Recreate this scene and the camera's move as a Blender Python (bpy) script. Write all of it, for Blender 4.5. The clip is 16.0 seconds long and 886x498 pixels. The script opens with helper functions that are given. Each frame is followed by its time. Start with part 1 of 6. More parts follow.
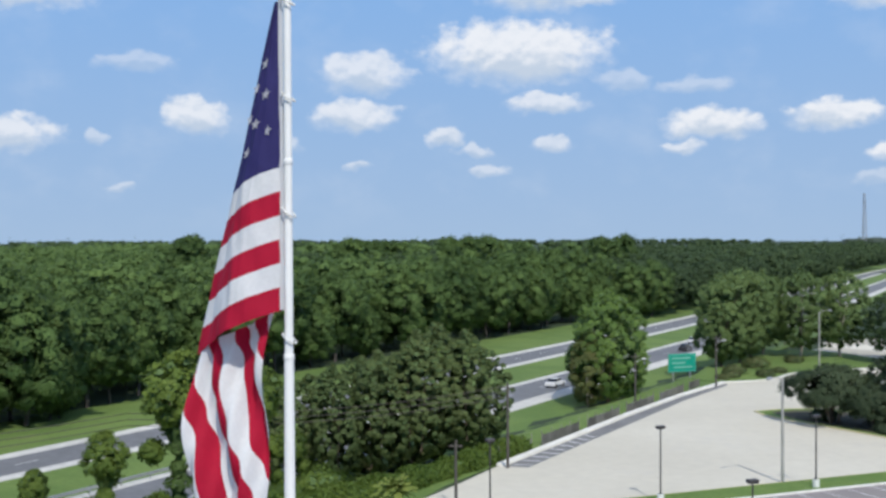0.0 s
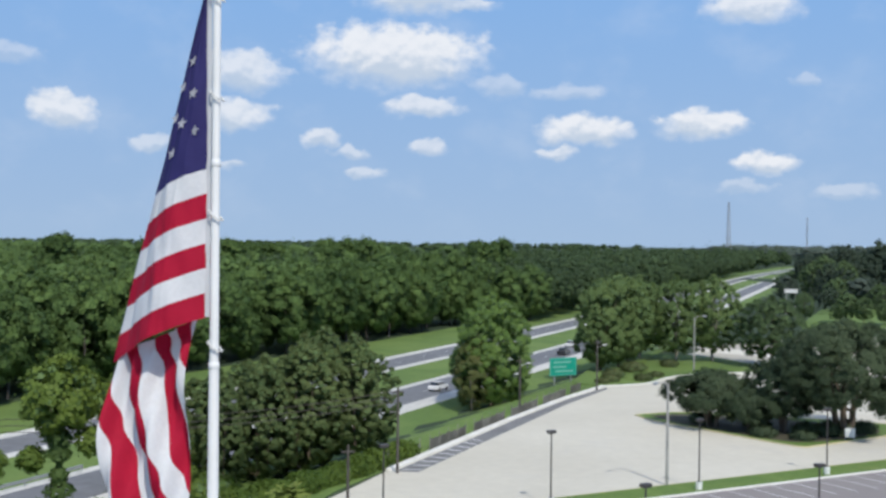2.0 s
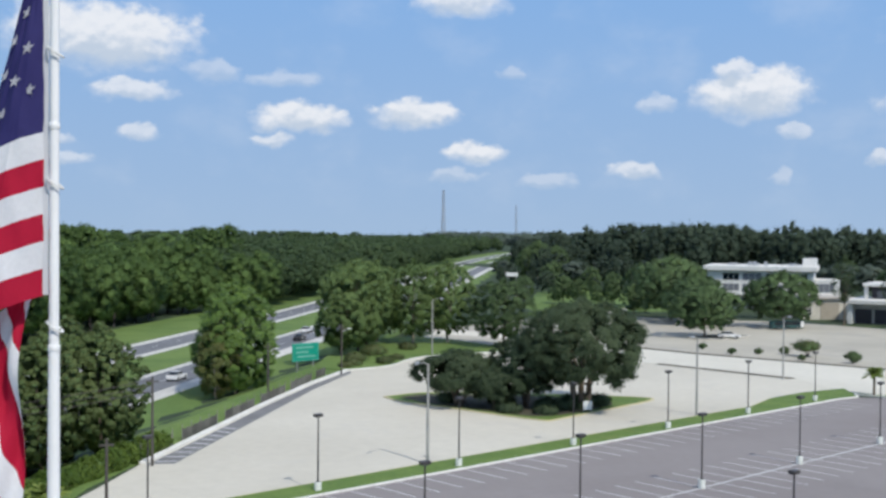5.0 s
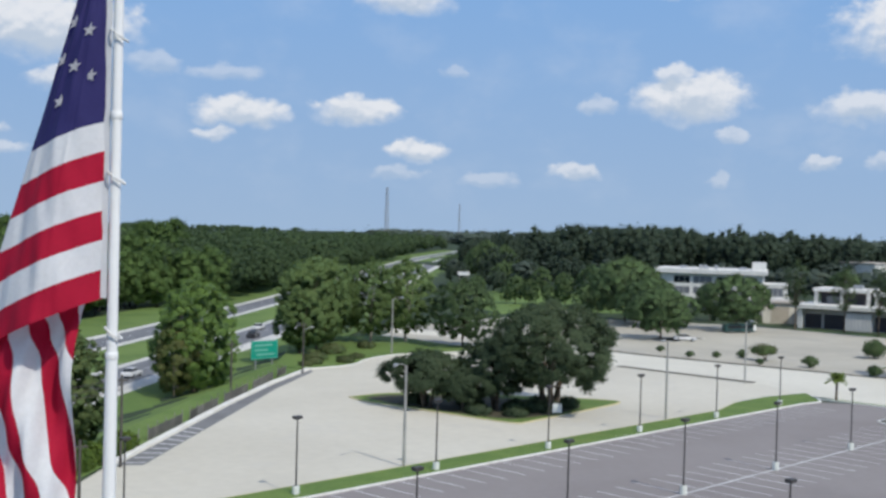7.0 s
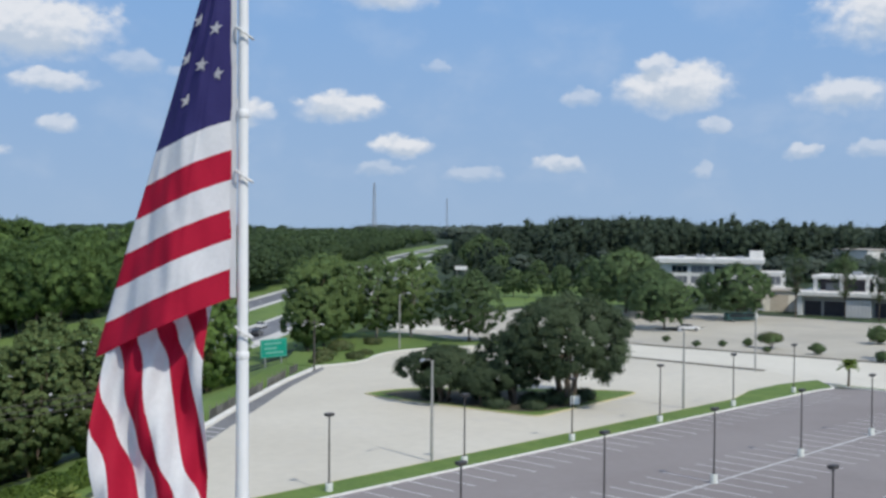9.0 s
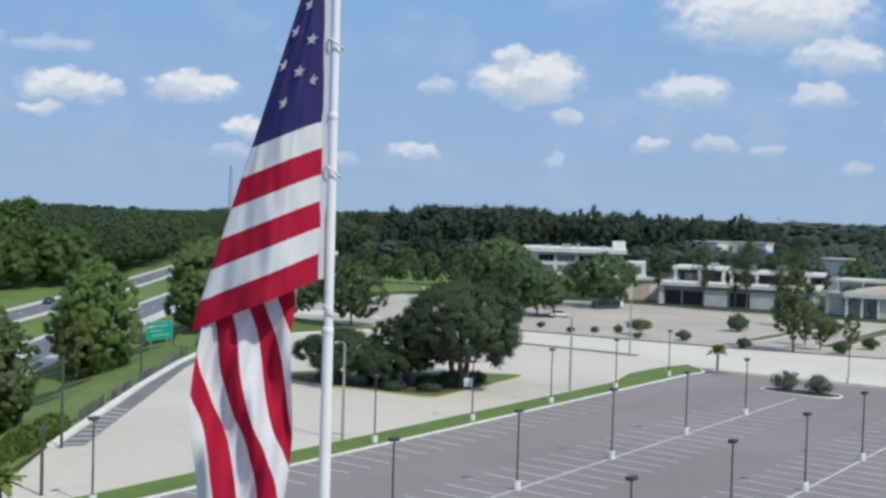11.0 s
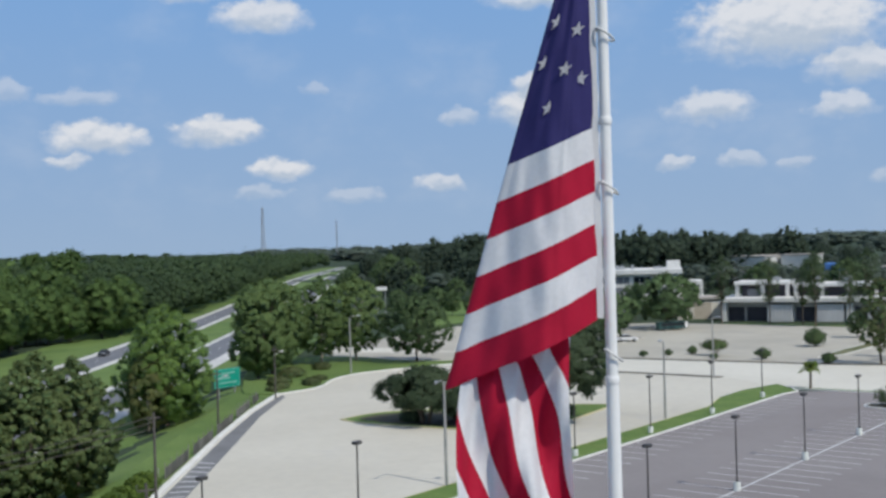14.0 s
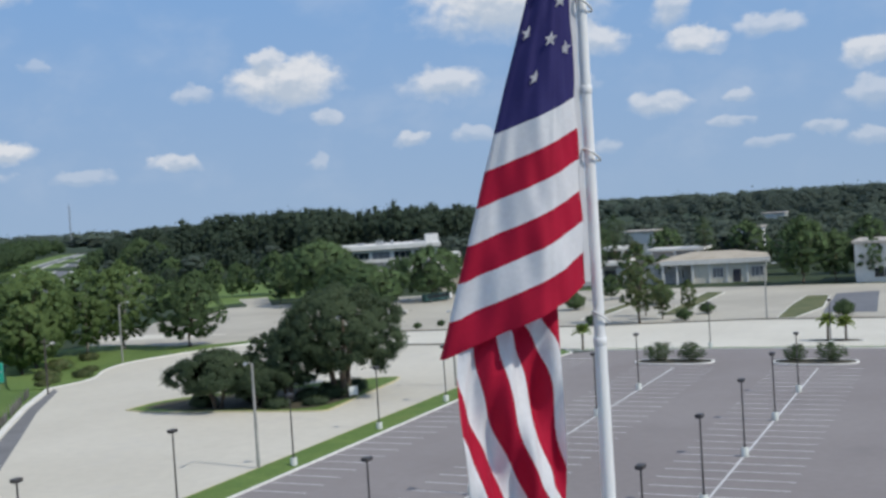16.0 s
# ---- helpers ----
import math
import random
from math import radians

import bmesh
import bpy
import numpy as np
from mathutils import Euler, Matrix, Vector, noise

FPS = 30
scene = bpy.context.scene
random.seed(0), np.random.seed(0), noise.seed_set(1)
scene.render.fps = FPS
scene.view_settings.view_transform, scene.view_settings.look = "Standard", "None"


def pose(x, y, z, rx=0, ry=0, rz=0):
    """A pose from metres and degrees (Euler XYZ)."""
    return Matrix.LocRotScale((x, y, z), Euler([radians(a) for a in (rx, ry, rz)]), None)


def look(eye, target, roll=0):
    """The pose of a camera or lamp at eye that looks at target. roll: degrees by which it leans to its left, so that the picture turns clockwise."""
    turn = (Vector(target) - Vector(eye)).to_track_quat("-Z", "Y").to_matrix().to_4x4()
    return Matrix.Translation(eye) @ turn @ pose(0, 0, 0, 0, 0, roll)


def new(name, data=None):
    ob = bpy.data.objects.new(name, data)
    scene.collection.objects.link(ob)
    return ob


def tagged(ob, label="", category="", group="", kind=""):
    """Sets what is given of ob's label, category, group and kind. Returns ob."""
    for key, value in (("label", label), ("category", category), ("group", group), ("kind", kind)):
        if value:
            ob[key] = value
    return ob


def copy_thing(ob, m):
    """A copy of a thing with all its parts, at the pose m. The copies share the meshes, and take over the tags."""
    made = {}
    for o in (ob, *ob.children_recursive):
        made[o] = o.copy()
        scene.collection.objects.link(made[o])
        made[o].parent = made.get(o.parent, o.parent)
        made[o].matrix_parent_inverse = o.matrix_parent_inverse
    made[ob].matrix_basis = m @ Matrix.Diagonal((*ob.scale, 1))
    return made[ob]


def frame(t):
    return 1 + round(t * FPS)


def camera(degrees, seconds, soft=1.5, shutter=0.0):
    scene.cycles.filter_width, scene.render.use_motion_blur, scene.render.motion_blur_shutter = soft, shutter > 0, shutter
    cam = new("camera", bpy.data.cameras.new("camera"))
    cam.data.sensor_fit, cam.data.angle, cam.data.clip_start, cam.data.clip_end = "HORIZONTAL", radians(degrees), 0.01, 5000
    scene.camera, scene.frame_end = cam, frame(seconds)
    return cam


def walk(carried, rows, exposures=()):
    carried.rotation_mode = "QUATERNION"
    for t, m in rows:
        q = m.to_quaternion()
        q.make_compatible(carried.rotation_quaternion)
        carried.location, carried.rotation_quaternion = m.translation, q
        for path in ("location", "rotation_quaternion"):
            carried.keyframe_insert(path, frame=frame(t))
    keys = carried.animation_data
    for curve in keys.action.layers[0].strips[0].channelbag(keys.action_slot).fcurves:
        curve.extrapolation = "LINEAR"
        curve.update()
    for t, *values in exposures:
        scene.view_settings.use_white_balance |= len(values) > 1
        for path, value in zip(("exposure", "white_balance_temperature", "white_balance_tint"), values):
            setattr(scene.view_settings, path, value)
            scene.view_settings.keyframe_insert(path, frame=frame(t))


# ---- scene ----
cam = camera(42.46, 16.0, soft=2.9)
PATH = [
    (0.0, pose(0.798, -3.904, 21.883, 89.405, 0.238, -0.399)),
    (0.5, pose(0.454, -3.735, 22.003, 89.363, -1.418, -2.278)),
    (1.0, pose(0.079, -3.423, 21.955, 89.523, -2.128, -6.958)),
    (1.5, pose(-0.514, -3.445, 21.858, 89.683, -2.106, -8.161)),
    (2.0, pose(-0.842, -3.245, 22.017, 89.537, -0.611, -6.682)),
    (2.5, pose(-1.299, -3.046, 22.051, 89.469, 1.144, -6.059)),
    (3.0, pose(-1.879, -2.735, 21.932, 89.473, -0.105, -7.158)),
    (3.5, pose(-2.588, -2.276, 21.692, 89.519, -1.235, -9.066)),
    (4.0, pose(-3.182, -1.995, 21.593, 89.288, -1.987, -12.079)),
    (4.5, pose(-3.862, -1.873, 21.506, 89.131, 0.153, -18.432)),
    (7.0, pose(-7.282, 1.525, 21.632, 88.969, -1.506, -23.835)),
    (7.5, pose(-7.856, 2.179, 21.635, 89.532, -1.573, -24.152)),
    (8.0, pose(-8.473, 2.680, 21.564, 89.651, 0.209, -23.035)),
    (8.5, pose(-9.378, 2.928, 21.516, 89.376, 1.356, -23.186)),
    (9.0, pose(-10.374, 2.961, 21.550, 88.719, -0.389, -24.562)),
    (9.5, pose(-11.453, 3.041, 21.417, 88.067, 0.725, -28.822)),
    (12.0, pose(-18.980, 1.557, 21.777, 88.362, -2.082, -32.514)),
    (12.5, pose(-18.591, 4.397, 21.645, 89.072, -0.548, -31.297)),
    (13.0, pose(-18.721, 6.339, 21.643, 89.445, 0.574, -30.008)),
    (13.5, pose(-18.204, 8.978, 21.518, 89.718, 2.064, -28.686)),
    (14.0, pose(-19.303, 9.637, 21.535, 89.666, 1.647, -30.423)),
    (14.5, pose(-20.283, 10.601, 21.551, 89.571, 0.867, -34.419)),
    (15.0, pose(-21.250, 11.447, 21.544, 89.019, 2.199, -38.151)),
    (15.5, pose(-22.664, 12.016, 21.543, 88.220, 2.488, -41.286)),
    (16.0, pose(-23.672, 12.964, 21.629, 87.958, 3.532, -43.397)),
]
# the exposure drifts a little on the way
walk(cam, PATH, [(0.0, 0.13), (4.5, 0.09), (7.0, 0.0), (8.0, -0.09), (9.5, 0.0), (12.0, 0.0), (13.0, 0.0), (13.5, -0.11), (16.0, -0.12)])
# ---------- light: sky with fair-weather cumulus, one sun ----------
SUN_DIR = Vector((0.153, -0.648, 0.746)).normalized()
SUN_EL = math.asin(SUN_DIR.z)
SUN_AZ = math.atan2(SUN_DIR.x, SUN_DIR.y)          # clockwise from +y

# azimuth, elevation of the base, half width, height (degrees), density
CLOUDS_WEST = [
    (-19.7, 11.4, 3.8, 1.3, 1.0), (-20.8, 4.7, 3.0, 1.2, 0.9), (-11.8, 5.7, 1.7, 1.2, 0.95), (-14.6, 8.3, 1.9, 0.7, 0.4),
    (-3.5, 7.8, 2.5, 1.4, 0.85), (-4.1, 5.8, 2.4, 1.1, 0.9), (4.2, 8.6, 5.0, 2.2, 1.1), (5.7, 6.5, 2.3, 0.7, 0.85),
    (5.4, 11.9, 3.5, 1.7, 1.0), (0.5, 4.8, 1.0, 0.6, 0.8), (2.0, 4.3, 1.2, 0.5, 0.6), (5.9, 4.5, 1.4, 0.6, 0.7),
    (-3.8, 3.5, 0.9, 0.4, 0.6), (2.7, 3.3, 1.2, 0.4, 0.6), (-7.6, 4.4, 1.0, 0.6, 0.6), (-15.3, 2.4, 0.9, 0.4, 0.5)]
CLOUDS_MID = [
    (9.6, 7.5, 1.6, 0.8, 0.42), (13.0, 7.3, 1.9, 0.6, 0.42), (13.6, 5.2, 2.9, 1.1, 1.05), (12.3, 4.2, 1.3, 0.4, 0.8),
    (19.4, 5.5, 2.4, 1.0, 1.05), (22.3, 3.7, 1.7, 0.8, 1.05), (21.6, 2.6, 1.6, 0.5, 0.4), (26.1, 2.4, 1.6, 0.5, 0.42),
    (21.6, 11.0, 2.4, 1.2, 0.95), (7.6, 11.5, 2.0, 0.5, 0.8), (24.2, 7.7, 0.7, 0.4, 0.35), (30.5, 2.9, 1.3, 0.6, 0.8),
    (17.5, 12.4, 3.0, 0.8, 0.8), (-16.6, 4.8, 0.6, 0.5, 0.5)]
CLOUDS_EAST = [
    (36.0, 6.3, 3.2, 1.7, 1.1), (35.0, 7.7, 1.4, 0.7, 0.9), (31.6, 6.1, 1.2, 0.6, 0.5), (38.0, 4.7, 0.9, 0.5, 0.6),
    (37.2, 2.5, 0.7, 0.7, 0.42), (47.4, 9.4, 5.4, 2.4, 1.1), (50.6, 7.5, 2.5, 1.3, 0.9), (43.8, 5.9, 2.4, 1.2, 0.85),
    (50.0, 5.7, 1.9, 0.9, 0.75), (54.4, 4.3, 1.8, 0.8, 0.75), (42.1, 3.5, 0.9, 0.5, 0.7), (45.3, 3.5, 1.2, 0.6, 0.5),
    (47.6, 3.2, 1.0, 0.5, 0.42), (51.7, 2.5, 0.9, 0.5, 0.42), (30.7, 2.7, 1.2, 0.5, 0.42)]
CLOUDS_FAR_EAST = [
    (55.1, 8.9, 1.1, 1.8, 0.8), (35.0, 11.8, 2.5, 0.6, 0.8), (56.2, 7.2, 1.6, 0.9, 0.95), (59.8, 7.6, 1.7, 0.8, 0.65),
    (64.4, 5.9, 1.5, 1.0, 0.95), (64.2, 3.9, 1.4, 1.1, 0.55), (58.1, 4.7, 0.9, 0.4, 0.6), (57.7, 3.3, 1.2, 0.4, 0.5),
    (62.1, 2.6, 1.0, 0.4, 0.5), (64.1, 2.0, 1.2, 0.6, 0.5), (59.5, 2.2, 1.4, 0.4, 0.42)]


class Nodes:
    """A short hand for node trees: every call makes a node and returns an output socket."""

    def __init__(self, tree):
        self.tree = tree

    def add(self, kind, inputs=(), out=0, **props):
        n = self.tree.nodes.new(kind)
        if "operation" in props:
            n.operation = props["operation"]
        if "use_clamp" in props:
            n.use_clamp = props["use_clamp"]
        if "interpolation_type" in props:
            n.interpolation_type = props["interpolation_type"]
        if "sky_type" in props:
            n.sky_type, n.sun_disc = props["sky_type"], False
            n.sun_elevation, n.sun_rotation = props["sun_elevation"], props["sun_rotation"]
            n.air_density, n.dust_density, n.ozone_density = props["air_density"], props["dust_density"], props["ozone_density"]
            n.altitude = props["altitude"]
        for key, val in dict(inputs).items():
            if isinstance(val, bpy.types.NodeSocket):
                self.tree.links.new(val, n.inputs[key])
            else:
                n.inputs[key].default_value = val
        return n.outputs[out]

    def math(self, op, a, b=None, clamp=False):
        ins = {0: a}
        if b is not None:
            ins[1] = b
        return self.add("ShaderNodeMath", ins, operation=op, use_clamp=clamp)

    def vmath(self, op, a, b=None, out=0):
        ins = {0: a}
        if b is not None:
            ins[1] = b
        return self.add("ShaderNodeVectorMath", ins, out, operation=op)

    def noise(self, vec, scale, detail=2.0, rough=0.5, out=0):
        return self.add("ShaderNodeTexNoise", {"Vector": vec, "Scale": scale, "Detail": detail, "Roughness": rough}, out)

    def ramp(self, fac, lo, hi, to_lo=0.0, to_hi=1.0, smooth=True):
        return self.add("ShaderNodeMapRange", {"Value": fac, "From Min": lo, "From Max": hi, "To Min": to_lo, "To Max": to_hi},
                        interpolation_type="SMOOTHSTEP" if smooth else "LINEAR")

    def mix(self, fac, a, b):
        n = self.tree.nodes.new("ShaderNodeMix")
        n.data_type = "RGBA"
        for key, val in ((0, fac), (6, a), (7, b)):
            if isinstance(val, bpy.types.NodeSocket):
                self.tree.links.new(val, n.inputs[key])
            else:
                n.inputs[key].default_value = (*val, 1) if key > 0 and len(val) == 3 else val
        return n.outputs[2]


def build_world():
    w = bpy.data.worlds.new("sky")
    w.use_nodes = True
    scene.world = w
    w.node_tree.nodes.clear()
    N = Nodes(w.node_tree)
    sky = N.add("ShaderNodeTexSky", sky_type="NISHITA", sun_elevation=SUN_EL, sun_rotation=SUN_AZ,
                air_density=SKY_AIR, dust_density=SKY_DUST, ozone_density=SKY_OZONE, altitude=20.0)
    way = N.vmath("NORMALIZE", N.add("ShaderNodeTexCoord", out=0))
    sep = N.tree.nodes.new("ShaderNodeSeparateXYZ")
    N.tree.links.new(way, sep.inputs[0])
    az = N.math("MULTIPLY", N.math("ARCTAN2", sep.outputs[0], sep.outputs[1]), 57.2958)
    el = N.math("MULTIPLY", N.math("ARCSINE", sep.outputs[2]), 57.2958)
    flat = N.add("ShaderNodeCombineXYZ", {0: az, 1: N.math("MULTIPLY", el, 1.35), 2: 0.0})
    # billows: the outline is pushed about at three sizes
    big = N.vmath("SUBTRACT", N.noise(flat, 0.5, 1.0, 0.5, 1), (0.5, 0.5, 0.5))
    fine = N.vmath("SUBTRACT", N.noise(flat, 1.05, 3.0, 0.5, 1), (0.5, 0.5, 0.5))
    push = N.vmath("ADD", N.vmath("MULTIPLY", big, (1.6, 0.6, 0.0)), N.vmath("MULTIPLY", fine, (0.95, 0.8, 0.0)))
    here = N.vmath("ADD", N.add("ShaderNodeCombineXYZ", {0: az, 1: el, 2: 0.0}), push)
    curl = N.math("MULTIPLY", N.math("SUBTRACT", N.noise(flat, 1.1, 4.0, 0.55), 0.5), 0.75)
    cover, belly = None, None
    for a, e, half, tall, strong in CLOUDS_WEST + CLOUDS_MID + CLOUDS_EAST + CLOUDS_FAR_EAST:
        rel = N.vmath("MULTIPLY", N.vmath("SUBTRACT", here, (a, e, 0.0)), (1.06 / half, 1.02 / tall, 0.0))
        s = N.tree.nodes.new("ShaderNodeSeparateXYZ")
        N.tree.links.new(rel, s.inputs[0])
        up = N.math("MAXIMUM", s.outputs[1], N.math("MULTIPLY", s.outputs[1], -1.7))
        r = N.vmath("LENGTH", N.add("ShaderNodeCombineXYZ", {0: s.outputs[0], 1: up, 2: 0.0}), out=1)
        d = N.math("ADD", N.math("SUBTRACT", 1.18, r), curl)
        # crisp heads, ragged and thin feet
        edge = N.ramp(s.outputs[1], -0.3, 0.6, 1.05, 0.40)
        c = N.math("MULTIPLY", N.add("ShaderNodeMapRange", {"Value": d, "From Min": 0.02, "From Max": edge}, interpolation_type="SMOOTHSTEP"), min(1.0, strong * 0.95))
        v = N.math("MULTIPLY", N.math("MAXIMUM", d, 0.0), N.math("SUBTRACT", 0.42, s.outputs[1]))
        cover = c if cover is None else N.math("MAXIMUM", cover, c)
        belly = v if belly is None else N.math("MAXIMUM", belly, v)
    # thin veil of high haze between the heaps
    veil = N.ramp(N.noise(flat, 0.22, 4.0, 0.55), 0.45, 0.8, 0.0, 0.15)
    cover = N.math("MULTIPLY", N.math("MAXIMUM", cover, veil), N.ramp(el, -1.0, 3.0, 0.0, CLOUD_COVER))
    # unseen broken cumulus overhead, added as white fill to lift the shadows
    heaps = N.math("MULTIPLY", N.ramp(N.noise(way, 3.2, 4.0, 0.55), 0.47, 0.62), N.ramp(el, 17.0, 27.0, 0.0, 0.9))
    cover = N.math("MAXIMUM", cover, heaps)
    relief = N.math("SUBTRACT", N.noise(N.vmath("ADD", flat, (-0.10, 0.38, 0.0)), 1.1, 4.0, 0.55), N.noise(flat, 1.1, 4.0, 0.55))
    shade = N.ramp(N.math("ADD", belly, N.math("MULTIPLY", relief, 0.9)), -0.08, 0.5)
    cloud = N.mix(shade, CLOUD_LIT, CLOUD_SHADE)
    blue = N.vmath("MULTIPLY", sky, (SKY_STRENGTH * SKY_TINT[0], SKY_STRENGTH * SKY_TINT[1], SKY_STRENGTH * SKY_TINT[2]))
    # humid summer air: pale blue towards the horizon all round
    low_air = N.mix(N.ramp(el, 0.0, 14.0, smooth=False), AIR_LOW, AIR_HIGH)
    blue = N.mix(N.ramp(el, 10.0, 50.0, 1.0, 0.15), blue, low_air)
    colour = N.mix(cover, blue, cloud)
    bg = N.add("ShaderNodeBackground", {"Color": colour, "Strength": 1.0})
    out = N.tree.nodes.new("ShaderNodeOutputWorld")
    N.tree.links.new(bg, out.inputs[0])
    w.cycles.sampling_method = "MANUAL"
    w.cycles.sample_map_resolution = 512


SKY_STRENGTH, SKY_AIR, SKY_DUST, SKY_OZONE = 0.15, 1.0, 0.4, 2.0
SKY_TINT = (1.0, 1.0, 1.0)
AIR_LOW, AIR_HIGH = (0.335, 0.47, 0.665), (0.205, 0.40, 0.735)
CLOUD_LIT, CLOUD_SHADE, CLOUD_COVER = (0.80, 0.82, 0.86), (0.52, 0.60, 0.71), 0.93
build_world()
lamp = bpy.data.lights.new("sun", "SUN")
lamp.energy, lamp.angle, lamp.color = 3.05, radians(0.53), (0.985, 0.945, 0.855)
sun = new("sun", lamp)
sun.matrix_world = look((0, 0, 60), Vector((0, 0, 60)) - SUN_DIR)

# ---------- materials ----------


def surface(name, base, other, scale, rough=0.8, bump=0.0, metal=0.0, fine=None, per_thing=0.0, spec=0.5, through_light=0.0, stain=None, grainy=0.15):
    """A two-scale mottled material: base to other by broad noise, fine grain on top, an own shade for every thing."""
    m = bpy.data.materials.new(name)
    m.use_nodes = True
    m.node_tree.nodes.clear()
    N = Nodes(m.node_tree)
    pos = N.add("ShaderNodeNewGeometry", out=0)
    broad = N.ramp(N.noise(pos, scale, 3.0, 0.6), 0.3, 0.7)
    col = N.mix(broad, base, other)
    grain = N.noise(pos, fine or scale * 14, 2.0, 0.6)
    dark = N.ramp(grain, 0.25, 0.75, 1 - grainy * 1.1, 1 + grainy * 0.9, smooth=False)
    col = N.vmath("SCALE", col)
    N.tree.links.new(dark, col.node.inputs[3])
    if stain:
        (sc, lo, hi, shade) = stain
        blot = N.ramp(N.noise(pos, sc, 4.0, 0.65), lo, hi)
        col = N.mix(blot, col, shade)
    if per_thing:
        rnd = N.add("ShaderNodeObjectInfo", out=5)
        k = N.vmath("SCALE", col)
        N.tree.links.new(N.ramp(rnd, 0.0, 1.0, 1 - per_thing, 1 + per_thing, smooth=False), k.node.inputs[3])
        col = k
    ins = {"Base Color": col, "Roughness": rough, "Metallic": metal, "Specular IOR Level": spec}
    if bump:
        ins["Normal"] = N.add("ShaderNodeBump", {"Strength": 0.5, "Distance": bump, "Height": grain})
    sh = N.add("ShaderNodeBsdfPrincipled", ins)
    if through_light:
        tr = N.add("ShaderNodeBsdfTranslucent", {"Color": col})
        sh = N.add("ShaderNodeMixShader", {0: through_light, 1: sh, 2: tr})
    out = N.tree.nodes.new("ShaderNodeOutputMaterial")
    N.tree.links.new(sh, out.inputs[0])
    return m


def leaf_material(name, deep, light, scale=0.35, solid=False):
    m = bpy.data.materials.new(name)
    m.use_nodes = True
    m.node_tree.nodes.clear()
    N = Nodes(m.node_tree)
    pos = N.add("ShaderNodeNewGeometry", out=0)
    isl = N.add("ShaderNodeNewGeometry", out=8)
    broad = N.noise(pos, scale, 2.0, 0.6)
    f = N.math("ADD", N.math("MULTIPLY", broad, 0.9), N.math("MULTIPLY", isl, 0.22))
    f = N.math("ADD", f, N.math("MULTIPLY", N.add("ShaderNodeObjectInfo", out=5), 0.35))
    f = N.math("ADD", f, N.math("MULTIPLY", N.noise(pos, 0.075, 3.0, 0.6), 0.95))
    col = N.mix(N.ramp(f, 0.78, 1.66, smooth=False), deep, light)
    look_ = {"Base Color": col, "Roughness": 0.62, "Specular IOR Level": 0.25}
    if solid:
        look_["Roughness"] = 0.9
        look_["Normal"] = N.add("ShaderNodeBump", {"Strength": 1.0, "Distance": 0.6, "Height": N.noise(pos, 0.8, 4.0, 0.7)})
    d = N.add("ShaderNodeBsdfPrincipled", look_)
    if solid:
        out = N.tree.nodes.new("ShaderNodeOutputMaterial")
        N.tree.links.new(d, out.inputs[0])
        return m
    t = N.add("ShaderNodeBsdfTranslucent", {"Color": col})
    sh = N.add("ShaderNodeMixShader", {0: 0.42, 1: d, 2: t})
    out = N.tree.nodes.new("ShaderNodeOutputMaterial")
    N.tree.links.new(sh, out.inputs[0])
    return m


M_GRASS = surface("grass", (0.095, 0.162, 0.032), (0.140, 0.211, 0.048), 0.09, 0.9, 0.05, fine=1.6, stain=(0.05, 0.58, 0.75, (0.15, 0.17, 0.06)))
M_DRYGRASS = surface("patchy_grass", (0.090, 0.110, 0.040), (0.15, 0.155, 0.065), 0.2, 0.9, 0.04, fine=2.0, stain=(0.2, 0.5, 0.7, (0.19, 0.17, 0.09)))
M_GROUND = surface("rough_ground", (0.022, 0.042, 0.016), (0.038, 0.062, 0.022), 0.05, 0.95, 0.05, fine=0.9)
M_STRIP = surface("mown_grass", (0.095, 0.165, 0.03), (0.13, 0.20, 0.04), 0.25, 0.9, 0.04, fine=2.2, stain=(0.12, 0.6, 0.8, (0.16, 0.18, 0.05)))
M_CONCRETE = surface("old_concrete", (0.538, 0.505, 0.427), (0.598, 0.565, 0.483), 0.035, 0.85, 0.01, fine=0.8, stain=(0.11, 0.55, 0.78, (0.525, 0.50, 0.445)), grainy=0.045)
M_ROADCON = surface("pale_road_concrete", (0.592, 0.562, 0.483), (0.658, 0.629, 0.546), 0.05, 0.8, 0.01, fine=0.8, grainy=0.045)
M_CONCRETE2 = surface("weathered_lot_concrete", (0.402, 0.373, 0.314), (0.492, 0.463, 0.389), 0.05, 0.85, 0.01, fine=0.7, stain=(0.07, 0.55, 0.75, (0.39, 0.37, 0.33)), grainy=0.045)
M_ASPHALT = surface("faded_asphalt", (0.226, 0.202, 0.198), (0.258, 0.234, 0.229), 0.05, 0.9, 0.01, fine=1.2, stain=(0.09, 0.56, 0.8, (0.205, 0.187, 0.186)), grainy=0.045)
M_ROAD = surface("highway_asphalt", (0.15, 0.155, 0.17), (0.18, 0.185, 0.20), 0.04, 0.85, 0.01, fine=1.0)
M_GUTTER = surface("dark_asphalt_gutter", (0.16, 0.16, 0.165), (0.20, 0.20, 0.205), 0.2, 0.9, 0.01)
M_SHOULDER = surface("pale_shoulder", (0.54, 0.53, 0.51), (0.62, 0.61, 0.58), 0.08, 0.85, 0.01)
M_PAINT = surface("worn_white_paint", (0.70, 0.70, 0.70), (0.58, 0.57, 0.57), 0.5, 0.7, stain=(0.7, 0.56, 0.75, (0.36, 0.35, 0.35)))
M_KERB = surface("white_kerb", (0.80, 0.79, 0.75), (0.70, 0.68, 0.63), 0.4, 0.8, 0.01)
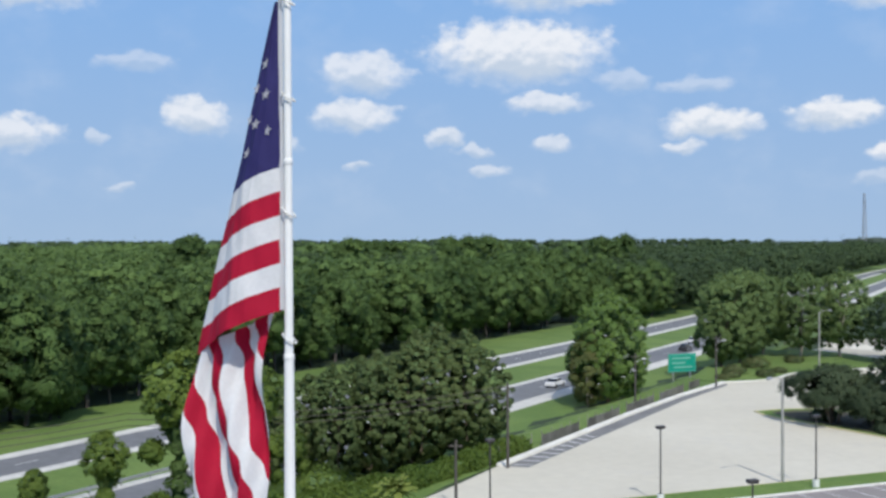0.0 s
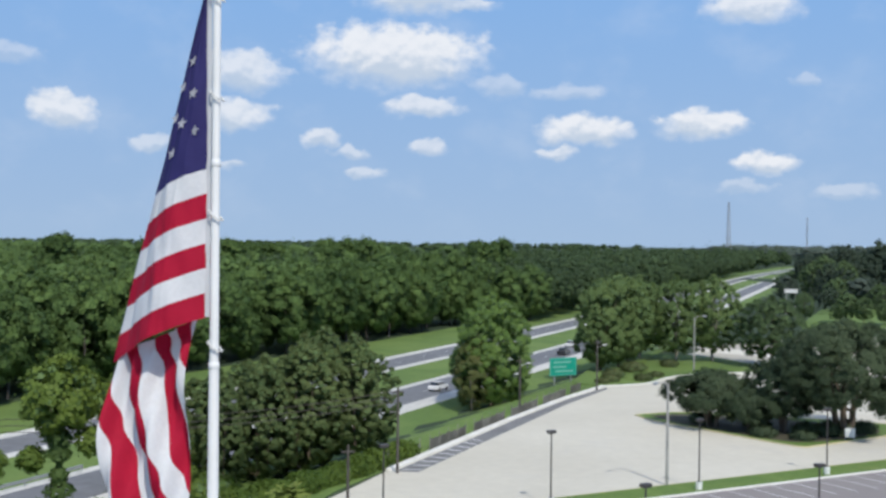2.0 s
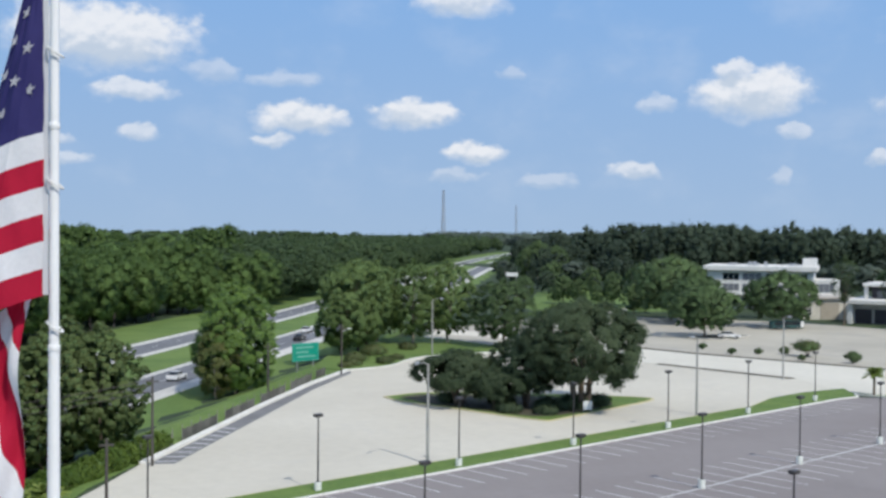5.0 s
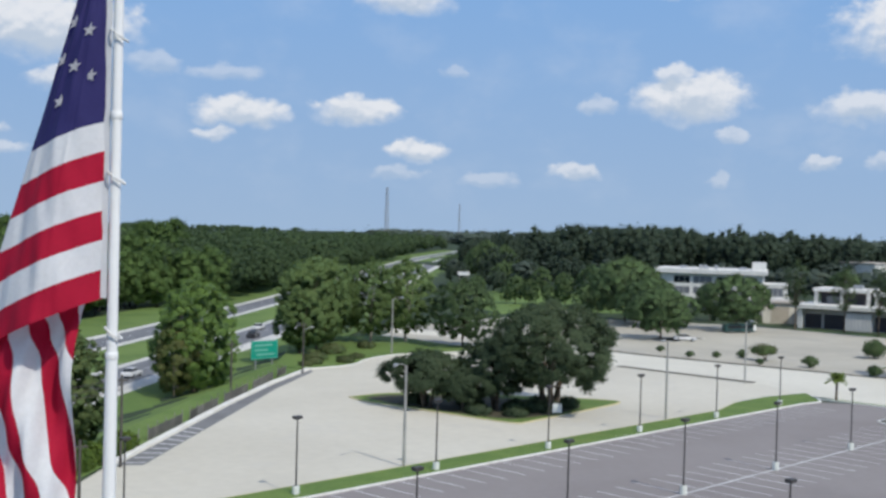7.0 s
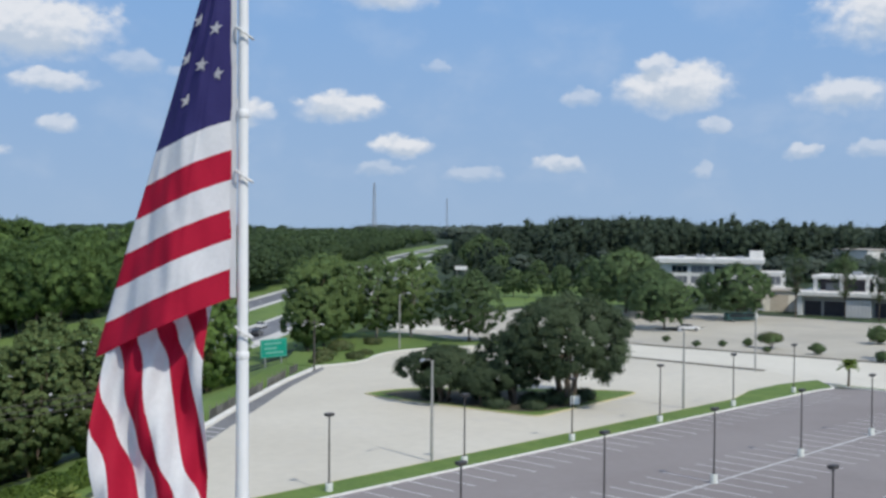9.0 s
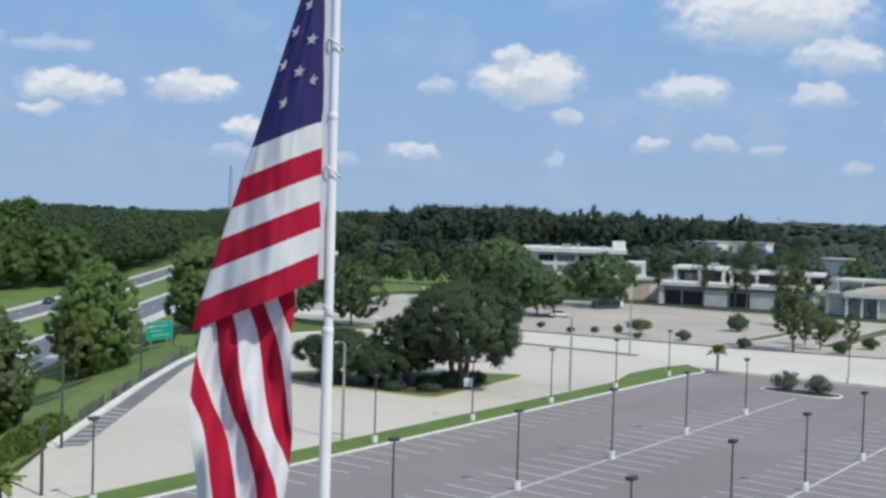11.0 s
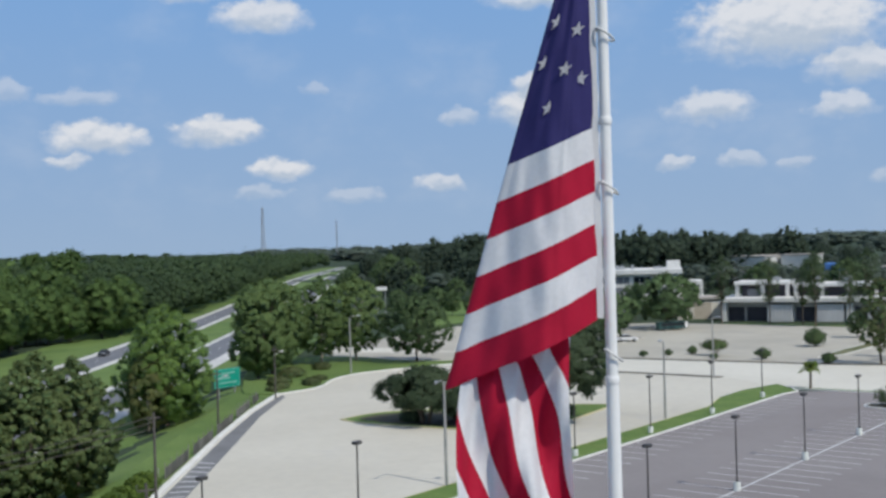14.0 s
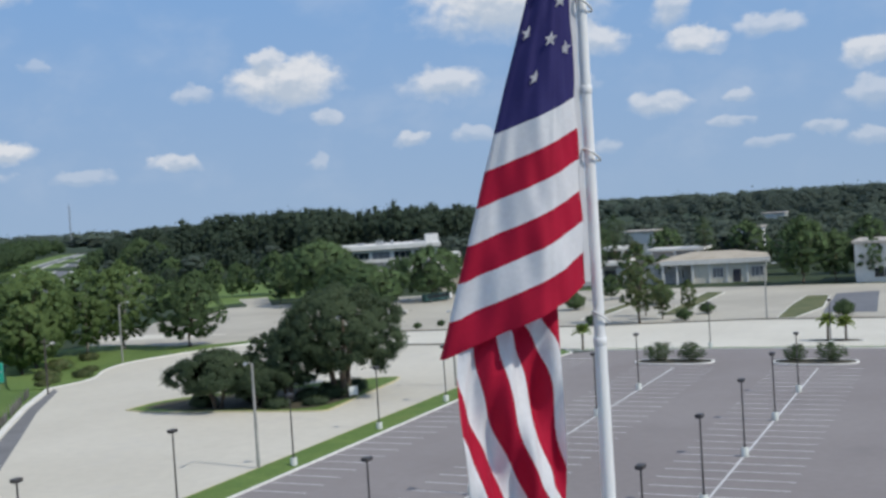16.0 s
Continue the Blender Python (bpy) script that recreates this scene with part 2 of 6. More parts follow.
M_KERB_Y = surface("yellowed_kerb", (0.56, 0.50, 0.26), (0.50, 0.46, 0.30), 0.4, 0.8, 0.01)
M_MULCH = surface("dark_mulch", (0.055, 0.05, 0.035), (0.09, 0.08, 0.05), 0.6, 0.95, 0.03)
M_TANROOF = surface("tan_roof_felt", (0.40, 0.35, 0.28), (0.48, 0.43, 0.35), 0.3, 0.9, 0.01)
M_DIRT = surface("brown_dirt", (0.22, 0.16, 0.10), (0.30, 0.23, 0.15), 0.6, 0.95, 0.03)
M_LAMP = surface("dark_lamp_steel", (0.05, 0.045, 0.045), (0.075, 0.07, 0.065), 1.0, 0.5, metal=0.2)
M_GREYPOLE = surface("grey_pole", (0.30, 0.30, 0.28), (0.38, 0.37, 0.35), 0.6, 0.6)
M_DARKPOLE = surface("dark_timber_pole", (0.07, 0.06, 0.055), (0.10, 0.09, 0.08), 0.7, 0.85)
M_PLINTH = surface("painted_plinth", (0.66, 0.68, 0.64), (0.55, 0.58, 0.54), 1.2, 0.8, 0.01)
M_FLAGPOLE = surface("white_flagpole_paint", (0.87, 0.87, 0.86), (0.83, 0.83, 0.82), 0.6, 0.45, grainy=0.02)
M_RING = surface("white_ring", (0.74, 0.74, 0.72), (0.66, 0.66, 0.64), 2.0, 0.5)
M_RED = surface("flag_red", (0.50, 0.012, 0.046), (0.44, 0.011, 0.040), 0.7, 0.75, 0.01, fine=9.0, through_light=0.24, spec=0.2, grainy=0.045)
M_WHITE = surface("flag_white", (0.80, 0.80, 0.81), (0.76, 0.76, 0.78), 0.8, 0.75, 0.01, fine=9.0, through_light=0.24, spec=0.2, grainy=0.045)
M_BLUE = surface("flag_blue", (0.042, 0.038, 0.150), (0.035, 0.031, 0.130), 0.8, 0.75, 0.01, fine=9.0, through_light=0.2, spec=0.2, grainy=0.045)
M_BARK = surface("bark", (0.10, 0.075, 0.055), (0.15, 0.12, 0.09), 1.5, 0.95, 0.03)
M_PALEBARK = surface("pale_bark", (0.26, 0.23, 0.19), (0.36, 0.33, 0.28), 1.2, 0.95, 0.03)
M_SIGN = surface("sign_green", (0.0, 0.27, 0.19), (0.0, 0.30, 0.21), 0.3, 0.5)
M_SIGNW = surface("sign_white", (0.75, 0.78, 0.76), (0.68, 0.70, 0.69), 1.0, 0.5)
M_SIGNTEXT = surface("faded_sign_lettering", (0.20, 0.46, 0.38), (0.16, 0.40, 0.33), 1.0, 0.5)
M_STEEL = surface("galvanised_steel", (0.42, 0.43, 0.44), (0.50, 0.51, 0.52), 0.8, 0.45, metal=0.6)
# Mast steel lightened so that its colour carries the distance haze.
M_TOWER = surface("hazy_tower_steel", (0.30, 0.32, 0.35), (0.34, 0.36, 0.39), 0.05, 0.6)
M_WALL = surface("white_render", (0.74, 0.73, 0.70), (0.66, 0.65, 0.62), 0.2, 0.8, 0.01, stain=(0.3, 0.6, 0.8, (0.56, 0.55, 0.52)))
M_WALL2 = surface("cream_render", (0.58, 0.54, 0.47), (0.50, 0.47, 0.41), 0.2, 0.85, 0.01)
M_CREAM = surface("warm_cream_render", (0.70, 0.66, 0.56), (0.62, 0.58, 0.50), 0.2, 0.85, 0.01)
M_ROOF = surface("pale_flat_roof", (0.42, 0.38, 0.34), (0.50, 0.46, 0.41), 0.1, 0.9, 0.02)
M_PANEL = surface("grey_wall_panel", (0.46, 0.45, 0.45), (0.52, 0.51, 0.50), 0.3, 0.85)
M_PANELW = surface("pale_wall_panel", (0.60, 0.60, 0.60), (0.52, 0.52, 0.53), 0.3, 0.85, stain=(0.4, 0.55, 0.8, (0.45, 0.45, 0.46)))
M_GLASS = surface("dark_window_glass", (0.015, 0.02, 0.028), (0.02, 0.028, 0.035), 0.3, 0.12)
M_GREYGLASS = surface("grey_window_glass", (0.16, 0.17, 0.19), (0.20, 0.21, 0.23), 0.3, 0.2)
# Near-black: paints the shade of recesses and entrances; also the glazed door.
M_DOOR_SHADE = surface("dark_door_and_recess_shade", (0.035, 0.033, 0.045), (0.05, 0.045, 0.06), 0.4, 0.6)
M_BLUEROOF = surface("blue_sheet_roof", (0.07, 0.20, 0.52), (0.09, 0.24, 0.58), 0.3, 0.5)
M_FENCE = surface("weathered_fence", (0.20, 0.19, 0.17), (0.27, 0.26, 0.23), 0.5, 0.8, per_thing=0.25)
L_FOREST = leaf_material("forest_leaves", (0.041, 0.081, 0.024), (0.138, 0.216, 0.061))
# Solid inner crowns (C_): darker than their leaves, shade between sprays as colour.
C_FOREST = leaf_material("forest_inner_shade", (0.038, 0.076, 0.023), (0.119, 0.188, 0.053), solid=True)
# Darker green for the farther woods: cloud shade put into the leaf colour.
L_CLOUDED = leaf_material("cloud_shaded_leaves", (0.034, 0.061, 0.027), (0.080, 0.128, 0.049))
C_CLOUDED = leaf_material("cloud_shaded_crown", (0.029, 0.051, 0.023), (0.061, 0.098, 0.038), solid=True)
L_OLIVE = leaf_material("olive_leaves", (0.085, 0.110, 0.045), (0.170, 0.190, 0.080))
L_HEDGE = leaf_material("hedge_leaves", (0.070, 0.130, 0.022), (0.190, 0.260, 0.050))
C_DARK = leaf_material("shadow_dark_crown", (0.023, 0.037, 0.026), (0.049, 0.072, 0.044), solid=True)
C_OAK = leaf_material("live_oak_inner_shade", (0.034, 0.052, 0.031), (0.068, 0.094, 0.049), solid=True)
# Eastern woods: leaf and crown colours lowered to hold their dense shadow.
L_DARK = leaf_material("shadow_dark_leaves", (0.031, 0.053, 0.036), (0.069, 0.107, 0.061))
L_LOT = leaf_material("lot_tree_leaves", (0.092, 0.150, 0.050), (0.215, 0.296, 0.104))
L_EDGE = leaf_material("edge_tree_leaves", (0.090, 0.132, 0.047), (0.202, 0.255, 0.096))
# Grey-green with the distance haze mixed into the leaf colour.
L_MIST = leaf_material("haze_tinted_leaves", (0.052, 0.076, 0.062), (0.110, 0.145, 0.104))
C_MIST = leaf_material("haze_tinted_crown", (0.045, 0.064, 0.054), (0.086, 0.112, 0.084), solid=True)
L_FRESH = leaf_material("fresh_leaves", (0.118, 0.211, 0.050), (0.270, 0.390, 0.096))
L_RUSSET = leaf_material("russet_leaves", (0.110, 0.168, 0.048), (0.265, 0.215, 0.090), 0.5)
L_BRIGHT = leaf_material("sunny_leaves", (0.085, 0.150, 0.028), (0.215, 0.290, 0.060))
L_OAK = leaf_material("live_oak_leaves", (0.055, 0.086, 0.046), (0.116, 0.160, 0.081))
L_SHADE = leaf_material("shade_tree_leaves", (0.053, 0.088, 0.039), (0.121, 0.171, 0.074))
L_PALM = leaf_material("palm_fronds", (0.121, 0.189, 0.041), (0.297, 0.351, 0.095))
L_CORE = surface("inner_foliage", (0.083, 0.143, 0.052), (0.122, 0.194, 0.075), 0.5, 0.95, 0.1, fine=2.5)

# ---------- building helpers ----------


def link(name, me, mats, parent=None, label=""):
    for m in mats if isinstance(mats, (list, tuple)) else [mats]:
        me.materials.append(m)
    ob = new(name, me)
    if parent is not None:
        ob.parent = parent
    if label:
        ob["label"] = label
    return ob


def part(name, bm, mats, parent=None, label="", smooth=False):
    me = bpy.data.meshes.new(name)
    if smooth:
        for f in bm.faces:
            f.smooth = True
    bm.to_mesh(me)
    bm.free()
    return link(name, me, mats, parent, label)


def base(name, x, y, z, label, category, group="", turn=0.0):
    ob = new(name)
    ob.matrix_world = pose(x, y, z, 0, 0, turn)
    return tagged(ob, label, category, group)


def box(bm, x0, x1, y0, y1, z0, z1, mat=0, bevel=0.0):
    vs = [bm.verts.new(p) for p in ((x0, y0, z0), (x1, y0, z0), (x1, y1, z0), (x0, y1, z0), (x0, y0, z1), (x1, y0, z1), (x1, y1, z1), (x0, y1, z1))]
    fs = [bm.faces.new([vs[i] for i in q]) for q in ((3, 2, 1, 0), (4, 5, 6, 7), (0, 1, 5, 4), (1, 2, 6, 5), (2, 3, 7, 6), (3, 0, 4, 7))]
    for f in fs:
        f.material_index = mat
    if bevel:
        es = list({e for f in fs for e in f.edges})
        bmesh.ops.bevel(bm, geom=es, offset=bevel, segments=1, affect="EDGES")


def tube(bm, rings, sides=10, cap=True):
    """A tube through rings of (x, y, z, radius)."""
    loops = []
    for i, (x, y, z, r) in enumerate(rings):
        a, b = Vector(rings[max(i - 1, 0)][:3]), Vector(rings[min(i + 1, len(rings) - 1)][:3])
        q = (b - a).to_track_quat("Z", "Y")
        loops.append([bm.verts.new(Vector((x, y, z)) + q @ Vector((r * math.cos(2 * math.pi * k / sides), r * math.sin(2 * math.pi * k / sides), 0))) for k in range(sides)])
    for l0, l1 in zip(loops, loops[1:]):
        for k in range(sides):
            f = bm.faces.new((l0[k], l0[(k + 1) % sides], l1[(k + 1) % sides], l1[k]))
            f.smooth = True
    if cap:
        for f in (bm.faces.new(loops[0][::-1]), bm.faces.new(loops[-1])):
            for e in f.edges:
                e.smooth = False


# the parking lots' own axes: a along the light poles of the grass strip, b away from the camera
O_LOT, U_LOT, V_LOT = Vector((33.8, 94.5)), Vector((0.9312, 0.3646)), Vector((-0.3646, 0.9312))
TURN_LOT = math.degrees(math.atan2(U_LOT.y, U_LOT.x))


def lot(a, b):
    a, b = float(a), float(b)
    p = O_LOT + a * U_LOT + b * V_LOT
    return p.x, p.y


def ease(t):
    t = min(max(t, 0.0), 1.0)
    return t * t * (3 - 2 * t)


# the highway's axes: s along it, d to the right of its line
U_ROAD, N_ROAD = Vector((0.507, 0.862)), Vector((0.862, -0.507))


def road_bend(s):
    return -31.0 * ease((s - 225) / 740.0)


def hw(s, d):
    s, d = float(s), float(d)
    p = s * U_ROAD + (d + road_bend(s)) * N_ROAD
    return p.x, p.y


def road_sd(x, y):
    s, d = x * U_ROAD.x + y * U_ROAD.y, x * N_ROAD.x + y * N_ROAD.y
    return s, d - road_bend(s)


LOW = -2.5                                            # the highway lies lower than the lots


def ground_z(x, y):
    s, d = road_sd(x, y)
    side = ease((-50.5 - d) / 12.0)
    return -0.10 + (LOW - 0.05) * side


def slab(name, pts, z, mats, label, category="", kind="structure", depth=0.08, bumps=0):
    """A flat sheet with thickness over a polygon of (x, y)."""
    bm = bmesh.new()
    top = [bm.verts.new((x, y, z)) for x, y in pts]
    f = bm.faces.new(top)
    if f.normal.z < 0:
        f.normal_flip()
    bm.normal_update()
    g = bmesh.ops.extrude_face_region(bm, geom=[f])
    bmesh.ops.translate(bm, vec=(0, 0, -depth), verts=[v for v in g["geom"] if isinstance(v, bmesh.types.BMVert)])
    bmesh.ops.recalc_face_normals(bm, faces=bm.faces[:])
    return tagged(part(name, bm, mats), label, category, kind=kind)


def kerb(name, pts, width, z0, z1, mat, label, closed=False, pieces=0.0):
    """A kerb of given width along a line of (x, y); stones of about the given length as parts."""
    root = tagged(new(name), label, "kerb", kind="structure")
    n = len(pts)
    P = [Vector(p) for p in pts]
    left, right = [], []
    for i in range(n):
        a = P[i - 1] if i or closed else P[0]
        b = P[(i + 1) % n] if i < n - 1 or closed else P[-1]
        t = (b - a).normalized()
        w = Vector((-t.y, t.x)) * width / 2
        left.append(P[i] + w)
        right.append(P[i] - w)
    count = n if closed else n - 1
    for i in range(count):
        j = (i + 1) % n
        length = (P[j] - P[i]).length
        k = max(1, int(length / pieces)) if pieces else 1
        for q in range(k):
            f0, f1 = q / k, (q + 1) / k - (0.012 / length if pieces else 0)
            bm = bmesh.new()
            c = [left[i].lerp(left[j], f0), left[i].lerp(left[j], f1), right[i].lerp(right[j], f1), right[i].lerp(right[j], f0)]
            lo = [bm.verts.new((v.x, v.y, z0)) for v in c]
            hi = [bm.verts.new((v.x, v.y, z1)) for v in c]
            bm.faces.new(hi)
            for m in range(4):
                bm.faces.new((lo[m], lo[(m + 1) % 4], hi[(m + 1) % 4], hi[m]))
            bmesh.ops.recalc_face_normals(bm, faces=bm.faces[:])
            part("kerb_stone", bm, mat, root)
    return root


def arc(pts, n=4):
    """Round the corners of an open line of points by Chaikin's cutting."""
    P = [Vector(p) for p in pts]
    for _ in range(n):
        Q = [P[0]]
        for a, b in zip(P, P[1:]):
            Q += [a.lerp(b, 0.25), a.lerp(b, 0.75)]
        P = Q + [P[-1]]
    return [(p.x, p.y) for p in P]

# ---------- ground, roads, lots ----------


def build_ground():
    """One sheet to the horizon, finer near the lots."""
    def steps():
        out, s = [], 0.0
        while s < 15000:
            out.append(s)
            s += 6.0 if s < 260 else 20.0 if s < 500 else 120.0 if s < 1500 else 500.0 if s < 4000 else 2500.0
        return out
    up = steps()
    xs = sorted({60 + s for s in up} | {60 - s for s in up})
    ys = sorted({140 + s for s in up} | {140 - s for s in up})
    verts = [(x, y, ground_z(x, y)) for y in ys for x in xs]
    w = len(xs)
    faces = [(j * w + i, j * w + i + 1, (j + 1) * w + i + 1, (j + 1) * w + i) for j in range(len(ys) - 1) for i in range(w - 1)]
    me = bpy.data.meshes.new("ground")
    me.from_pydata(verts, [], faces)
    me.polygons.foreach_set("use_smooth", [True] * len(faces))
    tagged(link("ground", me, M_GROUND), "wide flat ground of rough grass and soil", "ground", kind="structure")


build_ground()


def ribbon(name, s0, s1, d0, d1, z, mat, label, category, step=25.0, depth=0.06):
    n = int((s1 - s0) / step)
    bm = bmesh.new()
    rows = []
    for i in range(n + 1):
        s = s0 + (s1 - s0) * i / n
        a, b = hw(s, d0), hw(s, d1)
        rows.append([bm.verts.new((a[0], a[1], z - depth)), bm.verts.new((a[0], a[1], z)), bm.verts.new((b[0], b[1], z)), bm.verts.new((b[0], b[1], z - depth))])
    for r0, r1 in zip(rows, rows[1:]):
        for k in range(3):
            bm.faces.new((r0[k], r0[k + 1], r1[k + 1], r1[k]))
    bmesh.ops.recalc_face_normals(bm, faces=bm.faces[:])
    return tagged(part(name, bm, mat), label, category, kind="structure")


R0, R1 = -60.0, 1250.0
ribbon("verge_grass_near", 20, R1, -70, -55, LOW + 0.02, M_GRASS, "sunlit mown grass bank beside the highway", "grass")
ribbon("verge_grass_far", R0, R1, -124, -104, LOW + 0.02, M_GRASS, "sunlit mown grass verge below the woods", "grass")
ribbon("median_grass", R0, R1, -95, -80, LOW + 0.02, M_GRASS, "green grass median between the carriageways", "grass")
ribbon("shoulder_near_outer", R0, R1, -72, -68.6, LOW + 0.05, M_SHOULDER, "pale concrete shoulder of the highway", "shoulder")
ribbon("road_near", R0, R1, -80, -72, LOW + 0.06, M_ROAD, "grey asphalt carriageway of the highway", "road")
ribbon("shoulder_near_inner", R0, R1, -81.6, -80, LOW + 0.05, M_SHOULDER, "pale concrete shoulder beside the median", "shoulder")
ribbon("shoulder_far_inner", R0, R1, -95, -93, LOW + 0.05, M_SHOULDER, "pale concrete shoulder beside the median", "shoulder")
ribbon("road_far", R0, R1, -102.4, -95, LOW + 0.06, M_ROAD, "grey asphalt carriageway of the highway", "road")
ribbon("shoulder_far_outer", R0, R1, -104.8, -102.4, LOW + 0.05, M_SHOULDER, "pale concrete shoulder of the highway", "shoulder")
# broken lane lines
bm = bmesh.new()
for d in (-76.0, -98.7):
    s = -40.0
    while s < 420:
        quad = [(*hw(s, d - 0.08), LOW + 0.066), (*hw(s, d + 0.08), LOW + 0.066), (*hw(s + 3, d + 0.08), LOW + 0.066), (*hw(s + 3, d - 0.08), LOW + 0.066)]
        bm.faces.new([bm.verts.new(p) for p in quad])
        s += 12.0
tagged(part("lane_lines", bm, M_PAINT), "broken white lane lines on the asphalt", "road marking", kind="structure")

# the pale concrete lot
EDGE = [(-2.8, 86.5), (3.0, 97.4), (6.8, 105.0), (14.1, 117.6), (24.1, 135.2), (34.4, 152.2), (43.8, 165.8)]
FAR_EDGE = arc([(43.8, 165.8), (51.8, 168.3), (56.8, 176.1), (62.7, 180.8), (70.0, 182.5), (84.0, 183.0), (97, 180)], 2)
CONC = EDGE + FAR_EDGE[1:] + [lot(79, 40), lot(80.5, 10), lot(76, 3.8), lot(61, 5.0), lot(52, 2.75), lot(0, 2.75), lot(-30, 2.75), lot(-52, 2.75)]
slab("concrete_lot", CONC, 0.0, M_CONCRETE, "large empty sun-bleached concrete parking lot", "parking lot")
# darker asphalt gutter along the western edge
GUT = [(7.4, 104.6), (14.6, 117.2), (24.5, 134.8), (34.8, 151.8), (44.0, 165.0)]
GUT_IN = [(43.4, 162.4), (33.6, 147.0), (25.2, 131.9), (16.2, 115.9), (9.6, 104.0)]
slab("gutter_strip", GUT + GUT_IN, 0.006, M_GUTTER, "dark asphalt strip along the lot edge", "pavement", depth=0.03)
bm = bmesh.new()
for k in range(9):
    p, q = Vector((7.6, 104.4)).lerp(Vector((24.5, 134.8)), (k + 0.5) / 15), Vector((9.5, 104.2)).lerp(Vector((25.0, 132.0)), (k + 0.5) / 15)
    along = Vector((0.486, 0.874)) * 0.16
    bm.faces.new([bm.verts.new((c.x, c.y, 0.012)) for c in (p - along, q - along, q + along, p + along)])
tagged(part("gutter_stripes", bm, M_PAINT), "worn pale stripes across the dark asphalt strip", "road marking", kind="structure")
kerb("kerb_west", [(6.9, 104.9), (14.1, 117.6), (24.1, 135.2), (34.4, 152.2), (43.8, 165.8)], 0.7, -0.05, 0.2, M_KERB, "white painted concrete kerb along the lot", pieces=3.0)
M_JOINT = surface("joint_filler", (0.46, 0.44, 0.39), (0.50, 0.475, 0.42), 0.4, 0.9)
# joints between the concrete panels
bm = bmesh.new()
for k in range(-5, 8):
    a = k * 12.2
    for b0, b1 in ((3.2, 60.0),):
        b = b0
        while b < b1:
            x, y = lot(a, b)
            s, d = road_sd(x, y)
            if d > -43 and y < 172 and not (42 < x < 76 and 113 < y < 136):
                x2, y2 = lot(a + 0.03, b + 3.0)
                x1, y1 = lot(a, b + 3.0)
                x3, y3 = lot(a + 0.03, b)
                bm.faces.new([bm.verts.new((px, py, 0.004)) for px, py in ((x, y), (x3, y3), (x2, y2), (x1, y1))])
            b += 3.0
tagged(part("panel_joints", bm, M_JOINT), "thin joints between the concrete panels", "joint", kind="stuff")

# bright concrete road east of the lots and the pale lot beyond it
slab("road_cross", [lot(74, -140), lot(74, 3), lot(80, 12), lot(79, 60), lot(74, 90), lot(97, 110), lot(97, 45), lot(102, 8), lot(109, -20), lot(109, -140)], 0.004, M_ROADCON, "bright wide concrete road", "road")
slab("upper_lot", [lot(103, -140), lot(110, -22), lot(103, 8), lot(98, 46), lot(90, 108), lot(150, 118), lot(176, 70), lot(176, -140)], -0.002, M_CONCRETE2, "pale concrete parking lot before the low buildings", "parking lot")

# asphalt lot with its rows
ASPH = [lot(-70, -0.9), lot(66, -0.9), lot(70, -1.6), lot(73, -6), lot(74.0, -20), lot(75.5, -60), lot(76, -130), lot(-70, -130)]
slab("asphalt_lot", ASPH, -0.01, M_ASPHALT, "empty faded grey asphalt parking lot with white lines", "parking lot")
# grass strip between the lots
STRIP = [lot(-60, -0.85), lot(66, -0.85), lot(70, -1.5), lot(72.6, 0.5), lot(76, 3.6), lot(68, 5.2), lot(60, 5.0), lot(52, 2.75), lot(-60, 2.75)]
slab("grass_strip", STRIP, 0.09, M_STRIP, "narrow mown grass strip between the two parking lots", "grass", depth=0.2)
kerb("kerb_strip_south", [lot(-60, -0.98), lot(66, -0.98), lot(70, -1.62), lot(72.9, 0.3)], 0.26, -0.05, 0.13, M_KERB, "white concrete kerb along the grass strip", pieces=3.0)
kerb("kerb_strip_north", [lot(-60, 2.85), lot(52, 2.85), lot(60, 5.1)], 0.18, -0.05, 0.08, M_KERB_Y, "weathered concrete kerb on the strip's north side")
bm = bmesh.new()


def line(a0, b0, a1, b1, w=0.14, z=-0.003):
    A, B = Vector(lot(a0, b0)), Vector(lot(a1, b1))
    t = (B - A).normalized()
    n = Vector((-t.y, t.x)) * w / 2
    bm.faces.new([bm.verts.new((p.x, p.y, z)) for p in (A - n, B - n, B + n, A + n)])


STALL = 2.6
for k in range(-22, 26):
    a = -0.4 + k * STALL
    line(a, -1.25, a + 0.1, -6.3)
part_lines = tagged(part("stall_lines_strip", bm, M_PAINT), "white stall lines along the grass strip", "road marking", kind="structure")
for name, mid, k0, k1 in (("stall_lines_north", -19.4, -24, 23), ("stall_lines_middle", -36.7, -24, 23), ("stall_lines_south", -54.0, -24, 23), ("stall_lines_last", -71.3, -24, 23)):
    bm = bmesh.new()
    for k in range(k0, k1):
        a = -0.4 + k * STALL
        line(a, mid - 5.2, a, mid + 5.2)
    line(-0.4 + k0 * STALL, mid, -0.4 + (k1 - 1) * STALL, mid, 0.20, -0.0005)
    tagged(part(name, bm, M_PAINT), "white stall lines of a double parking row", "road marking", kind="structure")


def end_island(a, b):
    """A kerbed planting island at the end of a double row."""
    ring = [lot(a + 2.3 * math.copysign(abs(math.cos(t)) ** 0.7, math.cos(t)), b + 5.0 * math.copysign(abs(math.sin(t)) ** 0.8, math.sin(t))) for t in [2 * math.pi * i / 24 for i in range(24)]]
    slab("planting_island", ring, 0.07, M_MULCH, "dark mulch bed in a kerbed parking island", "planting island", depth=0.15)
    kerb("island_kerb", ring, 0.3, -0.05, 0.14, M_KERB, "rounded pale concrete kerb of a parking island", closed=True)


